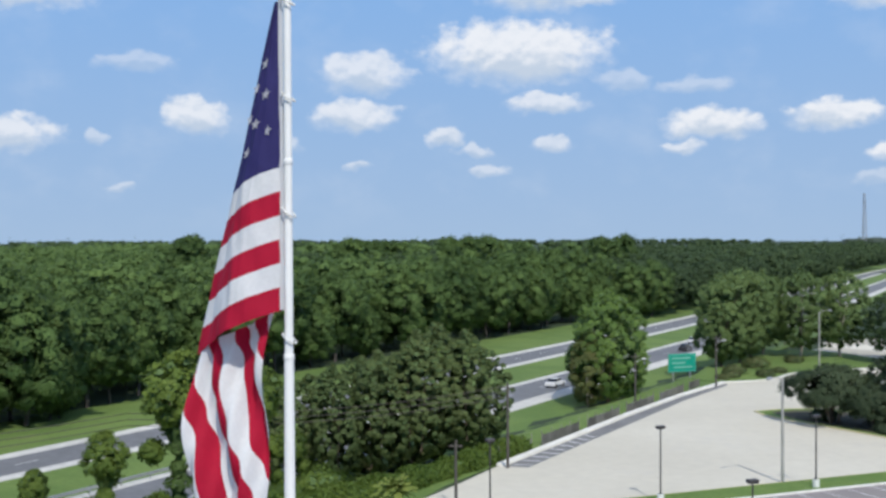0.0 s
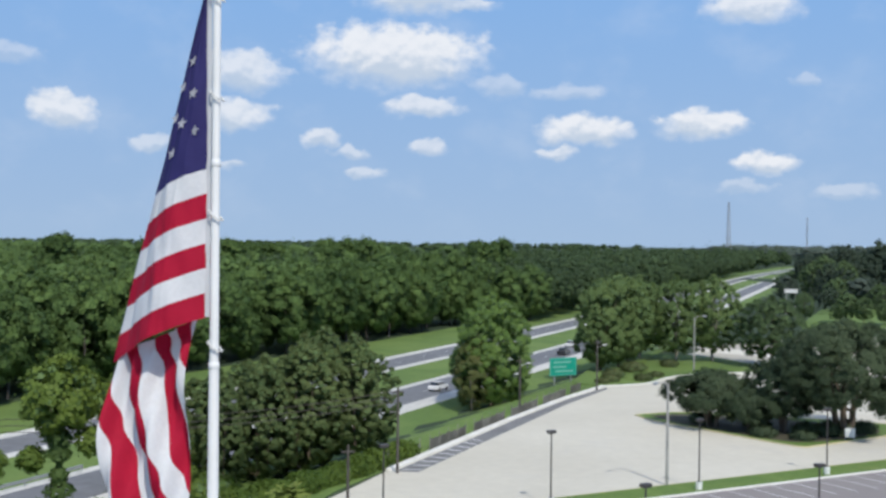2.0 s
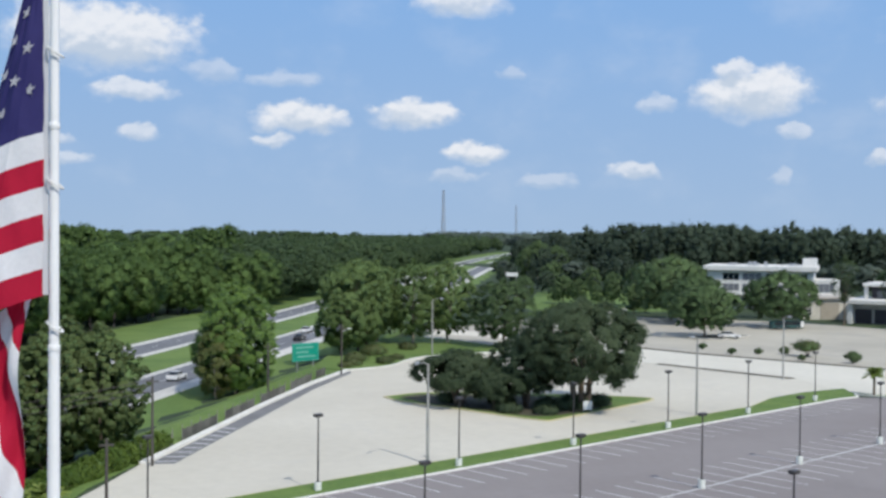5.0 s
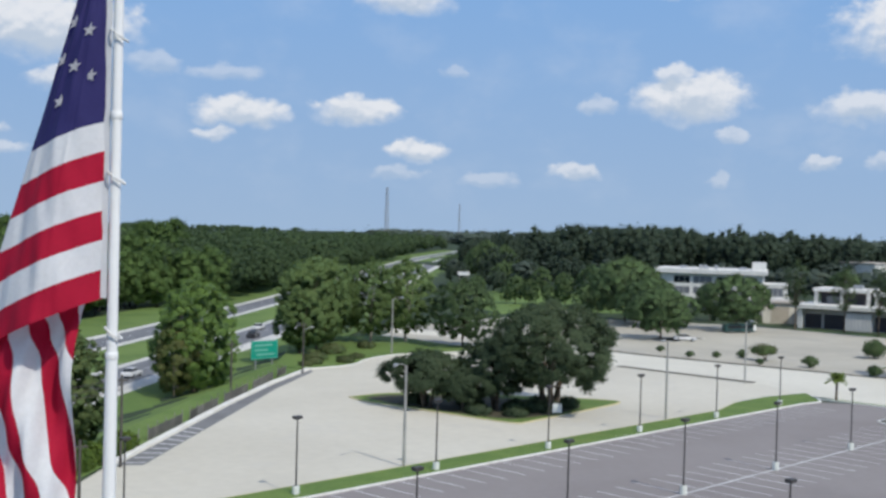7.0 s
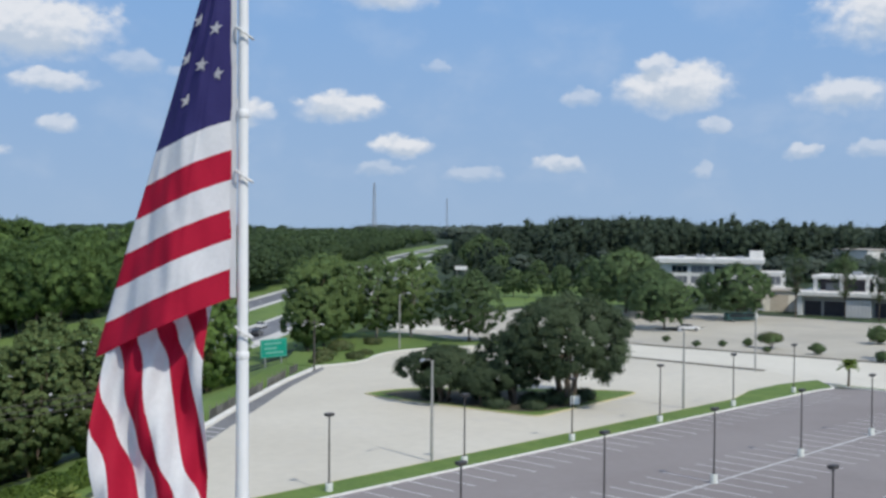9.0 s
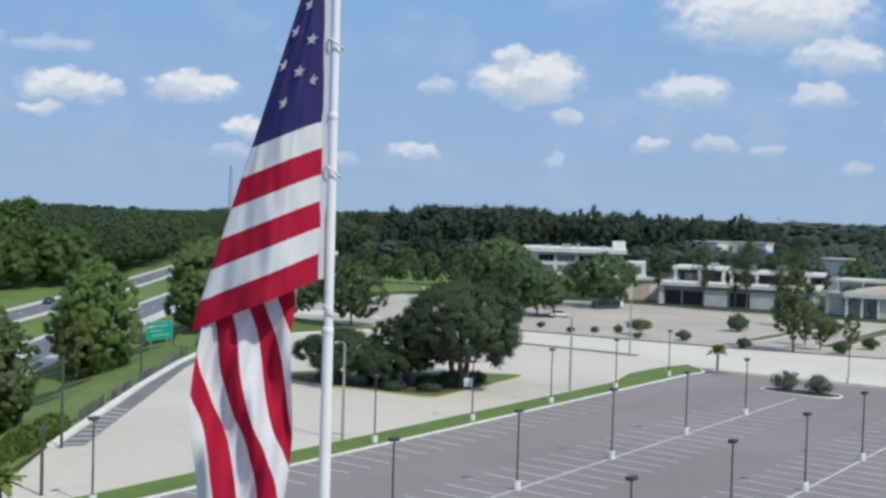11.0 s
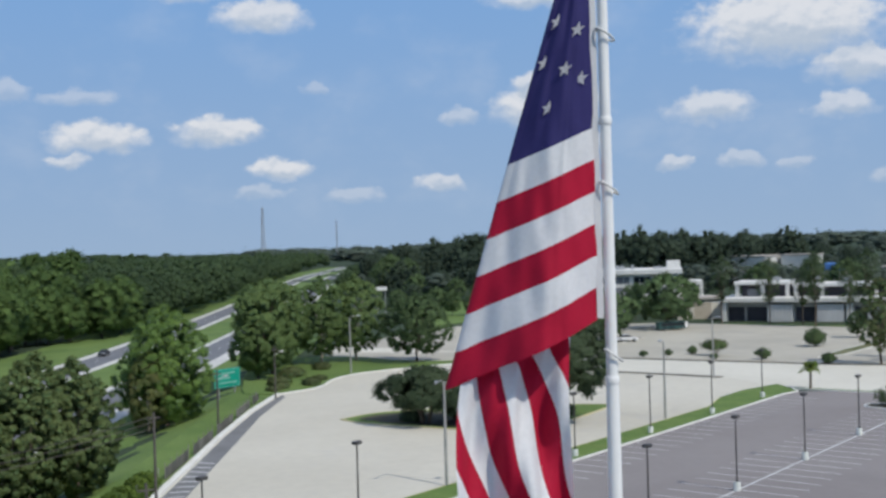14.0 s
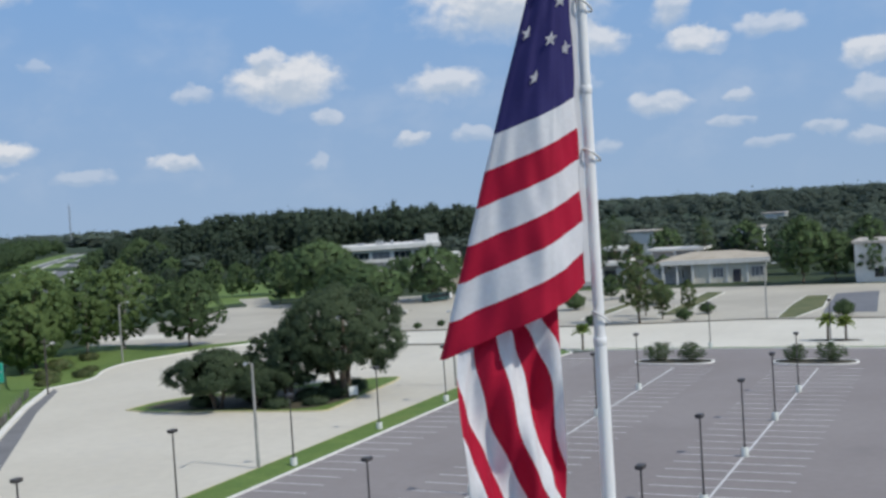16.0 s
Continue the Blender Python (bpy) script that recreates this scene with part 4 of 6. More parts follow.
        f = bm.faces.new(ring)
        bmesh.ops.solidify(bm, geom=[f], thickness=0.01)
        part("star", bm, M_WHITE, root, "white star")
    return root


flag()

# ---------- trees ----------


def quads_mesh(name, centres, facing, sizes, rng, mats, extra=None):
    """Many small bent leaf clumps as one mesh, shaded by the way that their bough faces. extra: inner growth as points, triangles and facings."""
    n = len(centres)
    soft = facing / np.maximum(np.linalg.norm(facing, axis=1, keepdims=True), 1e-6)
    nrm = soft + rng.normal(size=(n, 3)) * 0.34
    nrm /= np.maximum(np.linalg.norm(nrm, axis=1, keepdims=True), 1e-6)
    t = np.cross(nrm, rng.normal(size=(n, 3)))
    t /= np.maximum(np.linalg.norm(t, axis=1, keepdims=True), 1e-6)
    b = np.cross(nrm, t)
    s = sizes[:, None]
    asp = rng.uniform(0.55, 1.0, (n, 1))
    lift = nrm * s * rng.uniform(-0.3, 0.3, (n, 1))
    v = np.stack([centres - t * s, centres - b * s * asp + lift, centres + t * s, centres + b * s * asp + lift], 1).reshape(-1, 3)
    way = np.repeat(soft, 4, axis=0)
    loops, starts, index = np.arange(4 * n), np.arange(n) * 4, np.zeros(n)
    if extra is not None:
        ev, ef, en = extra
        v, way = np.concatenate([v, ev]), np.concatenate([way, en])
        loops = np.concatenate([loops, (ef + 4 * n).ravel()])
        starts = np.concatenate([starts, 4 * n + np.arange(len(ef)) * 3])
        index = np.concatenate([index, np.ones(len(ef))])
    me = bpy.data.meshes.new(name)
    me.vertices.add(len(v))
    me.vertices.foreach_set("co", v.astype(np.float32).ravel())
    me.loops.add(len(loops))
    me.loops.foreach_set("vertex_index", loops.astype(np.int32))
    me.polygons.add(len(starts))
    me.polygons.foreach_set("loop_start", starts.astype(np.int32))
    me.polygons.foreach_set("material_index", index.astype(np.int32))
    me.update(calc_edges=True)
    me.validate()
    facings = me.attributes.new("custom_normal", "FLOAT_VECTOR", "POINT")
    facings.data.foreach_set("vector", way.astype(np.float32).ravel())
    for m in mats:
        me.materials.append(m)
    return me


def ball(sub=2):
    bm = bmesh.new()
    bmesh.ops.create_icosphere(bm, subdivisions=sub, radius=1.0)
    v = np.array([x.co[:] for x in bm.verts])
    f = np.array([[q.index for q in p.verts] for p in bm.faces])
    bm.free()
    return v, f


BALL1 = ball(1)


def girth_at(habit, u):
    """The crown's reach, as a share of its radius, at the height u from -1 (foot) to 1 (top)."""
    if habit == "spread":
        return math.sqrt(max(0.0, 1 - max(0.0, (u + 0.45) / 1.45) ** 2.3)) if u > -0.45 else 0.97 + 0.12 * (u + 0.45)
    if habit == "upright":
        return math.sqrt(max(0.0, 1 - abs(u) ** 3.0)) * (1 - 0.30 * max(u, 0))
    if habit == "tall":
        return math.sqrt(max(0.0, 1 - abs(u) ** 2.4)) * (0.86 - 0.14 * math.cos(2.6 * u))
    if habit == "dome":
        return math.sqrt(max(0.0, 1 - max(0.0, u) ** 2.0)) * (1 + 0.25 * min(u, 0))
    return math.sqrt(max(0.0, 1 - abs(u + 0.08) ** 2.3 / 1.2))


def crown_points(rng, h, r, low, lumps, leaves, leaf, habit="oval", lean=0.0, core=0.6, stray=0.10, full=1.7):
    """Leaf clumps on many uneven sprays over a crown from height low to h; returns leaves, facings, sizes, inner growth and spray centres."""
    half, mid = (h - low) / 2, (h + low) / 2
    ph = rng.uniform(0, 2 * math.pi, 6)
    C, R = [], []
    big = full / math.sqrt(0.75 * lumps)
    for k in range(lumps):
        ang = 2.39996 * k + rng.uniform(-0.35, 0.35)
        u = min(max(1 - 2 * (k + 0.5) / lumps + rng.uniform(-0.12, 0.12), -1), 1)
        uneven = 1 + 0.13 * math.sin(2 * ang + ph[0] + 1.5 * u) + 0.11 * math.sin(3 * ang + ph[1] - 2.5 * u) + 0.08 * math.sin(5 * ang + ph[2] + 4 * u)
        rad = big * r * rng.uniform(0.7, 1.25)
        inside = rng.uniform() < 0.22
        reach = girth_at(habit, u) * uneven
        if habit == "spread" and u < -0.45:
            reach *= rng.uniform(0.5, 1.0)
        elif inside:
            reach *= rng.uniform(0.15, 0.7)
        rho = max(reach - 0.70 * rad / r, 0.0) * r
        top = 0.05 * half * math.sin(4 * ang + ph[3]) + 0.04 * half * math.sin(7 * ang + ph[4])
        z = mid + (half - 0.45 * min(rad, half)) * u + top * (0.4 + 0.6 * abs(u))
        C.append((rho * math.cos(ang) + lean * u, rho * math.sin(ang), max(z, 0.35 * rad)))
        R.append(rad)
    C, R = np.array(C), np.array(R)
    heart = np.array([lean * 0.0, 0.0, mid - 0.35 * half])
    aside = C - heart
    aside /= np.maximum(np.linalg.norm(aside, axis=1, keepdims=True), 1e-6)
    pick = rng.choice(lumps, leaves, p=R ** 2 / np.sum(R ** 2))
    d = rng.normal(size=(leaves, 3)) + 0.75 * aside[pick] + np.array([0, 0, 0.2])
    d /= np.linalg.norm(d, axis=1, keepdims=True)
    rad = R[pick] * (0.45 + 0.75 * rng.uniform(size=leaves) ** 0.8 + stray * rng.exponential(size=leaves) ** 1.3)
    p = C[pick] + d * rad[:, None] * np.array([1.0, 1.0, 0.82])
    out = p - heart
    out /= np.maximum(np.linalg.norm(out, axis=1, keepdims=True), 1e-6)
    facing = 0.20 * d + 0.78 * out + rng.normal(size=(leaves, 3)) * 0.24
    size = leaf * rng.uniform(0.5, 1.3, leaves)
    bv, bf = BALL1
    ev = np.concatenate([C[k] + bv * R[k] * core * rng.uniform(0.85, 1.15, (len(bv), 1)) * np.array([1, 1, 0.82]) for k in range(lumps)])
    en = np.concatenate([0.34 * bv + 0.7 * aside[k] for k in range(lumps)])
    en /= np.linalg.norm(en, axis=1, keepdims=True)
    ef = np.concatenate([bf + k * len(bv) for k in range(lumps)])
    return p, facing, size, (ev, ef, en), C


def make_tree(name, seed, h, r, low, lumps, leaves, leaf, mat, label, category="tree", group="", trunks=1, habit="oval", girth=0.28, lean=0.0, dense=True, boughs=5, bark=None, core=0.74):
    rng = np.random.default_rng(seed)
    root = base(name, 0, 0, 0, label, category, group)
    p, nrm, size, inner, C = crown_points(rng, h, r, low, lumps, leaves, leaf, habit, lean, core)
    fork = []
    for k in range(trunks):
        a = 2 * math.pi * k / max(trunks, 1) + seed
        s = 0.0 if trunks == 1 else 0.22 * r
        x, y = s * math.cos(a), s * math.sin(a)
        top = low + (h - low) * 0.72
        bm = bmesh.new()
        wob = rng.uniform(-0.25, 0.25, 4)
        tube(bm, [(x * 0.4, y * 0.4, -0.25, girth * 1.4), (x * 0.5, y * 0.5, 0.5, girth * 1.0), (x * 0.7 + wob[0], y * 0.7 + wob[1], low * 0.7 + 0.4, girth * 0.85), (x + wob[2], y + wob[3], low + 0.25 * (h - low), girth * 0.6), (x * 1.3 + lean * 0.3, y * 1.3, top, girth * 0.2)], 8)
        part("trunk", bm, bark or M_BARK, root)
        fork.append((x * 0.75, y * 0.75))
    inner_c = np.nonzero(np.hypot(C[:, 0], C[:, 1]) < 0.72 * r)[0]
    for k in rng.choice(inner_c, min(boughs, len(inner_c)), replace=False):
        fx, fy = fork[int(rng.integers(len(fork)))]
        z0 = max(0.6, low * 0.8 + 0.15 * (C[k][2] - low))
        bm = bmesh.new()
        tube(bm, [(fx, fy, z0, girth * 0.5), (fx + (C[k][0] - fx) * 0.5, fy + (C[k][1] - fy) * 0.5, z0 + (C[k][2] - z0) * 0.62, girth * 0.32), (*C[k], girth * 0.1)], 6)
        part("bough", bm, bark or M_BARK, root)
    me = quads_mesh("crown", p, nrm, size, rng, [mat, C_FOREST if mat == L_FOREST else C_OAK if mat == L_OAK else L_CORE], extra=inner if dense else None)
    ob = new("crown", me)
    ob.parent = root
    return root


def place(proto, spots):
    """Put the prototype at the first spot and copies of it at the others: x, y, turn, scale."""
    for i, (x, y, turn, k) in enumerate(spots):
        m = pose(x, y, ground_z(x, y), 0, 0, turn)
        ob = proto if i == 0 else copy_thing(proto, m)
        ob.matrix_basis = m @ Matrix.Scale(k, 4)


# the live oaks on their island
place(make_tree("live_oak", 11, 13.2, 7.9, 3.5, 420, 46000, 0.12, L_OAK, "broad dark live oak with low spreading boughs", group="live oaks", trunks=3, girth=0.42, habit="spread", boughs=9), [(60.4, 121.4, 215, 1.0)])
place(make_tree("live_oak", 13, 8.8, 4.2, 2.2, 220, 17000, 0.12, L_OAK, "dark live oak of middling height with a leaning crown", group="live oaks", trunks=2, girth=0.28, habit="oval"), [(54.0, 123.4, 60, 1.0)])
place(make_tree("live_oak", 12, 6.8, 4.8, 1.9, 240, 18000, 0.12, L_OAK, "low spreading dark live oak beside a taller one", group="live oaks", trunks=3, girth=0.24, habit="spread"), [(47.0, 128.0, 0, 1.0), (50.4, 124.4, 130, 0.78)])

place(make_tree("shrub", 14, 1.7, 2.2, 0.0, 40, 2200, 0.12, L_OAK, "low dark evergreen shrub under the live oaks", "shrub", "oak shrubs", trunks=3, girth=0.05, boughs=0), [
    (54.2, 118.6, 80, 0.62), (58.6, 121.4, 30, 0.85), (61.0, 123.0, 250, 0.9), (56.4, 122.6, 120, 0.8), (63.4, 123.0, 160, 0.8), (50.6, 121.2, 220, 0.7), (52.6, 127.5, 40, 0.8), (47.0, 130.8, 10, 0.8)])

# trees along the western edge
HEDGE_TREE = "upright green broadleaf tree with pale thin trunks beside the lot fence"
place(make_tree("edge_tree", 21, 12.8, 3.1, 0.6, 420, 26000, 0.11, L_EDGE, HEDGE_TREE, group="edge trees", core=0.95, trunks=2, habit="upright", girth=0.13, boughs=3), [
    (3.8, 116.7, 0, 1.00), (-1.2, 113.6, 80, 1.08), (-9.4, 109.4, 200, 0.90), (-14.7, 107.3, 140, 0.80), (0.9, 118.3, 300, 1.12), (-5.2, 111.5, 33, 0.98)])
place(make_tree("edge_tree", 22, 11.0, 2.9, 0.4, 400, 24000, 0.11, L_EDGE, HEDGE_TREE, group="edge trees", core=0.95, trunks=3, habit="upright", girth=0.11, boughs=3), [
    (-7.1, 115.1, 30, 1.08), (-12.1, 112.0, 250, 0.95), (5.9, 119.9, 200, 0.98), (-3.1, 117.2, 120, 1.10), (-16.6, 110.9, 20, 0.90)])
place(make_tree("edge_tree", 23, 16.4, 6.0, 0.8, 420, 30000, 0.13, L_FRESH, "tall fresh green tree on the grass bank", group="edge trees"), [
    (25.9, 161.2, 0, 0.96), (27.0, 168.0, 220, 0.84)])
place(make_tree("edge_tree", 27, 11.6, 3.2, 0.6, 200, 15000, 0.12, L_RUSSET, "green tree with reddish-brown dying foliage on the bank", group="edge trees", trunks=2, habit="upright", girth=0.15, bark=M_PALEBARK), [
    (22.6, 158.4, 140, 0.9)])
place(make_tree("lot_tree", 24, 16.0, 6.2, 1.6, 400, 22000, 0.15, L_LOT, "tall leafy tree at the lot's far corner", group="lot trees", habit="tall"), [
    (53.0, 191.0, 0, 1.0), (48.5, 186.0, 90, 0.92), (57.5, 201.0, 200, 0.95)])
place(make_tree("lot_tree", 25, 16.0, 5.2, 2.2, 340, 18000, 0.15, L_LOT, "leafy shade tree with a pale trunk beyond the lot", group="lot trees", bark=M_PALEBARK), [
    (66.8, 201.4, 0, 0.96), (73.8, 201.3, 120, 0.97), (61.5, 207.0, 260, 0.95)])
place(make_tree("lot_tree", 26, 14.0, 6.4, 2.2, 380, 20000, 0.15, L_SHADE, "rounded green shade tree beside the drive", group="lot trees", girth=0.34), [
    (80.8, 190.6, 0, 0.88)])

# clipped hedge on the dirt edge of the lot
def hedge(pts, wide, tall):
    root = tagged(new("hedge"), "overgrown bright green hedge along the dirt edge of the lot", "hedge")
    rng_ = np.random.default_rng(77)
    P, D = [], []
    for (x0, y0), (x1, y1) in zip(pts, pts[1:]):
        n = int(460 * math.hypot(x1 - x0, y1 - y0))
        f = rng_.uniform(size=n)
        a = rng_.uniform(0, math.pi, n)
        k = rng_.uniform(0.8, 1.05, n) * (1 + 0.15 * np.sin(7 * f + x0))
        nx, ny = -(y1 - y0), x1 - x0
        m = math.hypot(nx, ny)
        off = np.cos(a) * k * wide
        P.append(np.stack([x0 + (x1 - x0) * f + nx / m * off, y0 + (y1 - y0) * f + ny / m * off, np.sin(a) * k * tall], 1))
        D.append(np.stack([nx / m * np.cos(a), ny / m * np.cos(a), np.sin(a)], 1) + rng_.normal(size=(n, 3)) * 0.35)
    P = np.concatenate(P)
    me = quads_mesh("leaves", P, np.concatenate(D), 0.13 * rng_.uniform(0.6, 1.3, len(P)), rng_, [L_HEDGE])
    ob = new("leaves", me)
    ob.parent = root
    bm = bmesh.new()
    tube(bm, [(x, y, 0.3 * tall, 0.48 * tall) for x, y in pts], 8)
    part("inner_growth", bm, L_CORE, root)


hedge([(9.8, 113.2), (7.6, 109.6), (5.0, 105.6), (2.0, 101.0), (-2.2, 95.0), (-6.2, 90.4), (-12, 85.6)], 1.2, 1.6)

# sunny saplings and palms in the foreground on the west side
def creeper_tree(spots):
    """A young tree with a small rounded head over a trunk wrapped in creeper."""
    root = make_tree("sapling", 31, 12.4, 2.3, 7.6, 70, 5200, 0.16, L_BRIGHT, "sunlit yellow-green young tree with a creeper-clad trunk", group="saplings", girth=0.14, boughs=5)
    rng_ = np.random.default_rng(131)
    n = 3400
    z, ang = rng_.uniform(0.1, 8.2, n), rng_.uniform(0, 2 * math.pi, n)
    reach = (0.55 + 0.25 * np.sin(2.1 * z) + 0.2 * np.sin(5.3 * z + 1)) * rng_.uniform(0.6, 1.15, n)
    p = np.stack([reach * np.cos(ang), reach * np.sin(ang), z], 1)
    face = np.stack([np.cos(ang), np.sin(ang), np.full(n, 0.3)], 1) + rng_.normal(size=(n, 3)) * 0.15
    ob = new("creeper", quads_mesh("creeper", p, face, 0.14 * rng_.uniform(0.6, 1.3, n), rng_, [L_FOREST]))
    ob.parent = root
    for k, (x, y, z0, r) in enumerate(((1.9, 0.3, 6.2, 1.1), (-1.7, -0.5, 5.2, 0.9))):
        q, face, size, inner, _ = crown_points(rng_, r * 1.5, r, 0.0, 24, 1100, 0.14)
        ob = new("side_spray", quads_mesh("side_spray", q + np.array([x, y, z0]), face, size, rng_, [L_BRIGHT]))
        ob.parent = root
    place(root, spots)


creeper_tree([(-20.4, 90.0, 0, 1.2), (-14.8, 91.5, 190, 1.1), (-25.6, 87.0, 90, 0.72), (-31.0, 86.0, 40, 0.5), (-37, 86, 250, 0.5), (-11.6, 92.5, 20, 0.58)])
place(make_tree("bush", 32, 3.0, 2.4, 0.1, 40, 3600, 0.14, L_BRIGHT, "low bright green bush at the lot edge", "bush", "bushes", trunks=3, girth=0.05, boughs=0), [
    (-9.0, 92.6, 0, 1.0), (-11.5, 90.0, 60, 0.9), (-15.0, 91.0, 10, 1.0), (-17.5, 91, 100, 1.0), (-22.0, 90.0, 222, 1.1), (-27.5, 89.0, 320, 1.0)])


# ---------- woods ----------


def wood(name, label, seed, spots, leaf, leaves, mats, lumps=13, broad=1.0):
    """Joined tree crowns of a wood, too many to count. spots: x, y, crown top, radius."""
    rng = np.random.default_rng(seed)
    protos = [crown_points(rng, 1.0, 0.36, rng.uniform(0.16, 0.32), lumps, leaves, leaf, ("oval", "dome", "tall")[k % 3], 0.0, 0.66, 0.16, 1.4)[:4] for k in range(9)]
    P, Nn, S, EV, EF, EN, off = [], [], [], [], [], [], 0
    for x, y, h, r in spots:
        p, nrm, size, (ev, ef, en) = protos[rng.integers(9)]
        a = rng.uniform(0, 2 * math.pi)
        R = np.array([[math.cos(a), -math.sin(a), 0], [math.sin(a), math.cos(a), 0], [0, 0, 1]])
        k = np.array([broad * r / 0.36, broad * r / 0.36, h])
        o = np.array([x, y, ground_z(x, y)])
        P.append((p @ R.T) * k + o)
        Nn.append(nrm @ R.T)
        S.append(size * (r / 0.36 + h) / 2)
        EV.append((ev @ R.T) * k + o)
        EN.append(en @ R.T)
        EF.append(ef + off)
        off += len(ev)
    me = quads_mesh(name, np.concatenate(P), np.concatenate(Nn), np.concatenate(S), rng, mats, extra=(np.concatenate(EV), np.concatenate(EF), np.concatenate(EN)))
    return tagged(new(name, me), label, "woods", kind="stuff")


rng = np.random.default_rng(5)
# edge of the woods along the highway: single trees
EDGE = "tall dark-green broadleaf tree at the edge of the woods"
wood_edge = make_tree("wood_tree", 41, 18.0, 6.0, 3.6, 80, 3800, 0.25, L_FOREST, EDGE, group="wood edge trees", boughs=0, bark=M_DARKPOLE)
wood_edge2 = make_tree("wood_tree", 42, 15.5, 6.4, 2.0, 80, 3800, 0.25, L_FOREST, EDGE, group="wood edge trees", boughs=0, bark=M_DARKPOLE)
wood_edge3 = make_tree("wood_tree", 43, 12.0, 4.4, 0.8, 60, 2600, 0.24, L_FOREST, "leafy green tree at the edge of the woods", group="wood edge trees", boughs=0, habit="tall", bark=M_DARKPOLE)
sets = [[], [], []]
s = 34.0
while s < 330:
    near = 0.5 * math.sin(0.11 * s) + 0.5 * math.sin(0.047 * s + 1)
    for row in range(2):
        d = -126 - 7 * row - 3.0 * near - rng.uniform(0, 3.5) + 14 * ease((s - 285) / 40) + 7 * ease((140 - s) / 40)
        x, y = hw(s + rng.uniform(-3, 3), d)
        kind = rng.integers(3) if row == 0 else rng.integers(2)
        sets[kind].append((x, y, rng.uniform(0, 360), rng.uniform(0.72, 1.18)))
    s += rng.uniform(5.0, 9.0) * (1 if s < 300 else 1.7)
for pr, st in zip((wood_edge, wood_edge2, wood_edge3), sets):
    place(pr, st)


def scatter(n, s0, s1, d0, d1, rng, h0, h1, power=1.0):
    out = []
    for _ in range(n):
        f = rng.uniform() ** power
        x, y = hw(rng.uniform(s0, s1), d0 + (d1 - d0) * f)
        h = rng.uniform(h0, h1)
        out.append((x, y, h, h * rng.uniform(0.26, 0.46)))
    return out


GREEN, CLOUDED, DEEP, MISTY = [L_FOREST, C_FOREST], [L_CLOUDED, C_CLOUDED], [L_DARK, C_DARK], [L_MIST, C_MIST]
wood("woods_west", "wide green broadleaf woods beyond the highway", 51, scatter(470, 40, 360, -136, -330, rng, 10.5, 20.5), 0.020, 640, GREEN, 40, 1.12)
wood("woods_west_onward", "wide deep green woods further along the highway, coloured for cloud shade", 59, scatter(60, 330, 460, -112, -128, rng, 12.0, 17) + scatter(130, 335, 900, -109, -116, rng, 10.0, 15) + scatter(230, 345, 460, -122, -330, rng, 13.0, 19), 0.021, 420, CLOUDED, 32, 1.12)
wood("woods_west_far", "distant green woods beyond the highway", 52, scatter(900, 0, 900, -300, -900, rng, 14, 21), 0.034, 110, GREEN, 14, 1.4)
wood("woods_west_edge_far", "distant woods lining the highway", 53, scatter(330, 450, 1300, -113, -200, rng, 13, 18) + scatter(430, 440, 1300, -128, -340, rng, 14, 19), 0.036, 100, CLOUDED, 13)
wood("woods_roadside_far", "distant low trees lining the near side of the highway", 55, scatter(110, 600, 1240, -65, -48, rng, 6.5, 9.5), 0.036, 110, CLOUDED, 13, 1.1)
wood("woods_horizon", "woods on the horizon", 54, scatter(800, 300, 3200, -700, -2600, rng, 15, 20), 0.05, 40, CLOUDED, 6, 2.2)
# tall trees standing out of the canopy
tall_trees = []
for mid, n in ((-13.5, 4), (-9.5, 3), (-3.2, 9), (0.8, 5), (4.5, 3), (9.0, 3)):
    for _ in range(n):
        az, dist = radians(mid + rng.uniform(-1.7, 1.7)), rng.uniform(380, 520)
        tall_trees.append((dist * math.sin(az), dist * math.cos(az), rng.uniform(0, 360), rng.uniform(0.80, 1.0)))
place(make_tree("tall_tree", 44, 26.0, 6.2, 8.0, 70, 2200, 0.45, L_FOREST, "tall broad green tree rising above the woods", group="tall wood trees", boughs=0, bark=M_DARKPOLE), tall_trees)
# woods between the highway and the buildings, and behind the buildings
east = []
for _ in range(700):
    a, b = rng.uniform(150, 620), rng.uniform(150, 560)
    x, y = lot(a, b)
    s_, d_ = road_sd(x, y)
    if d_ > -48 and not (105 < x < 215 and y < 330) and not (b < 175 and a < 250):
        h = rng.uniform(13.0, 19.0) - 2.0 * ease((a - 420) / 120) + 8.5 * ease((a - 230) / 100) * ease((520 - a) / 150) - 7.5 * ease((40 - d_) / 90) + 2.6 * math.sin(0.034 * a + 1.0) * math.sin(0.029 * b) + 1.6 * math.sin(0.09 * a + 0.07 * b)
        h = min(h, 25.0)
        east.append((x, y, h, h * rng.uniform(0.26, 0.36)))
wood("woods_east", "dark woods behind the drive, dense shadow in the leaf colour", 56, east, 0.017, 620, DEEP, 44)
far_east = []
for _ in range(900):
    a, b = rng.uniform(222, 1400), rng.uniform(-900, 260)
    h = rng.uniform(7.5, 11.5) + 7 * ease((a - 500) / 700)
    x, y = lot(a, b)
    far_east.append((x, y, h, h * rng.uniform(0.5, 0.75)))
wood("woods_east_far", "dark woods behind the low buildings, leaf colour greyed for haze", 57, far_east, 0.028, 200, MISTY, 20, 1.1)
near_east = []
while len(near_east) < 300:
    a, b = rng.uniform(204, 470), rng.uniform(-170, 112)
    if (70 < b < 128 and a < 252) or (b < 62 and a < 210) or (a < 240 and rng.uniform() < 0.5):
        continue
    h = rng.uniform(8.0, 12.0)
    near_east.append((*lot(a, b), h, h * rng.uniform(0.36, 0.6)))
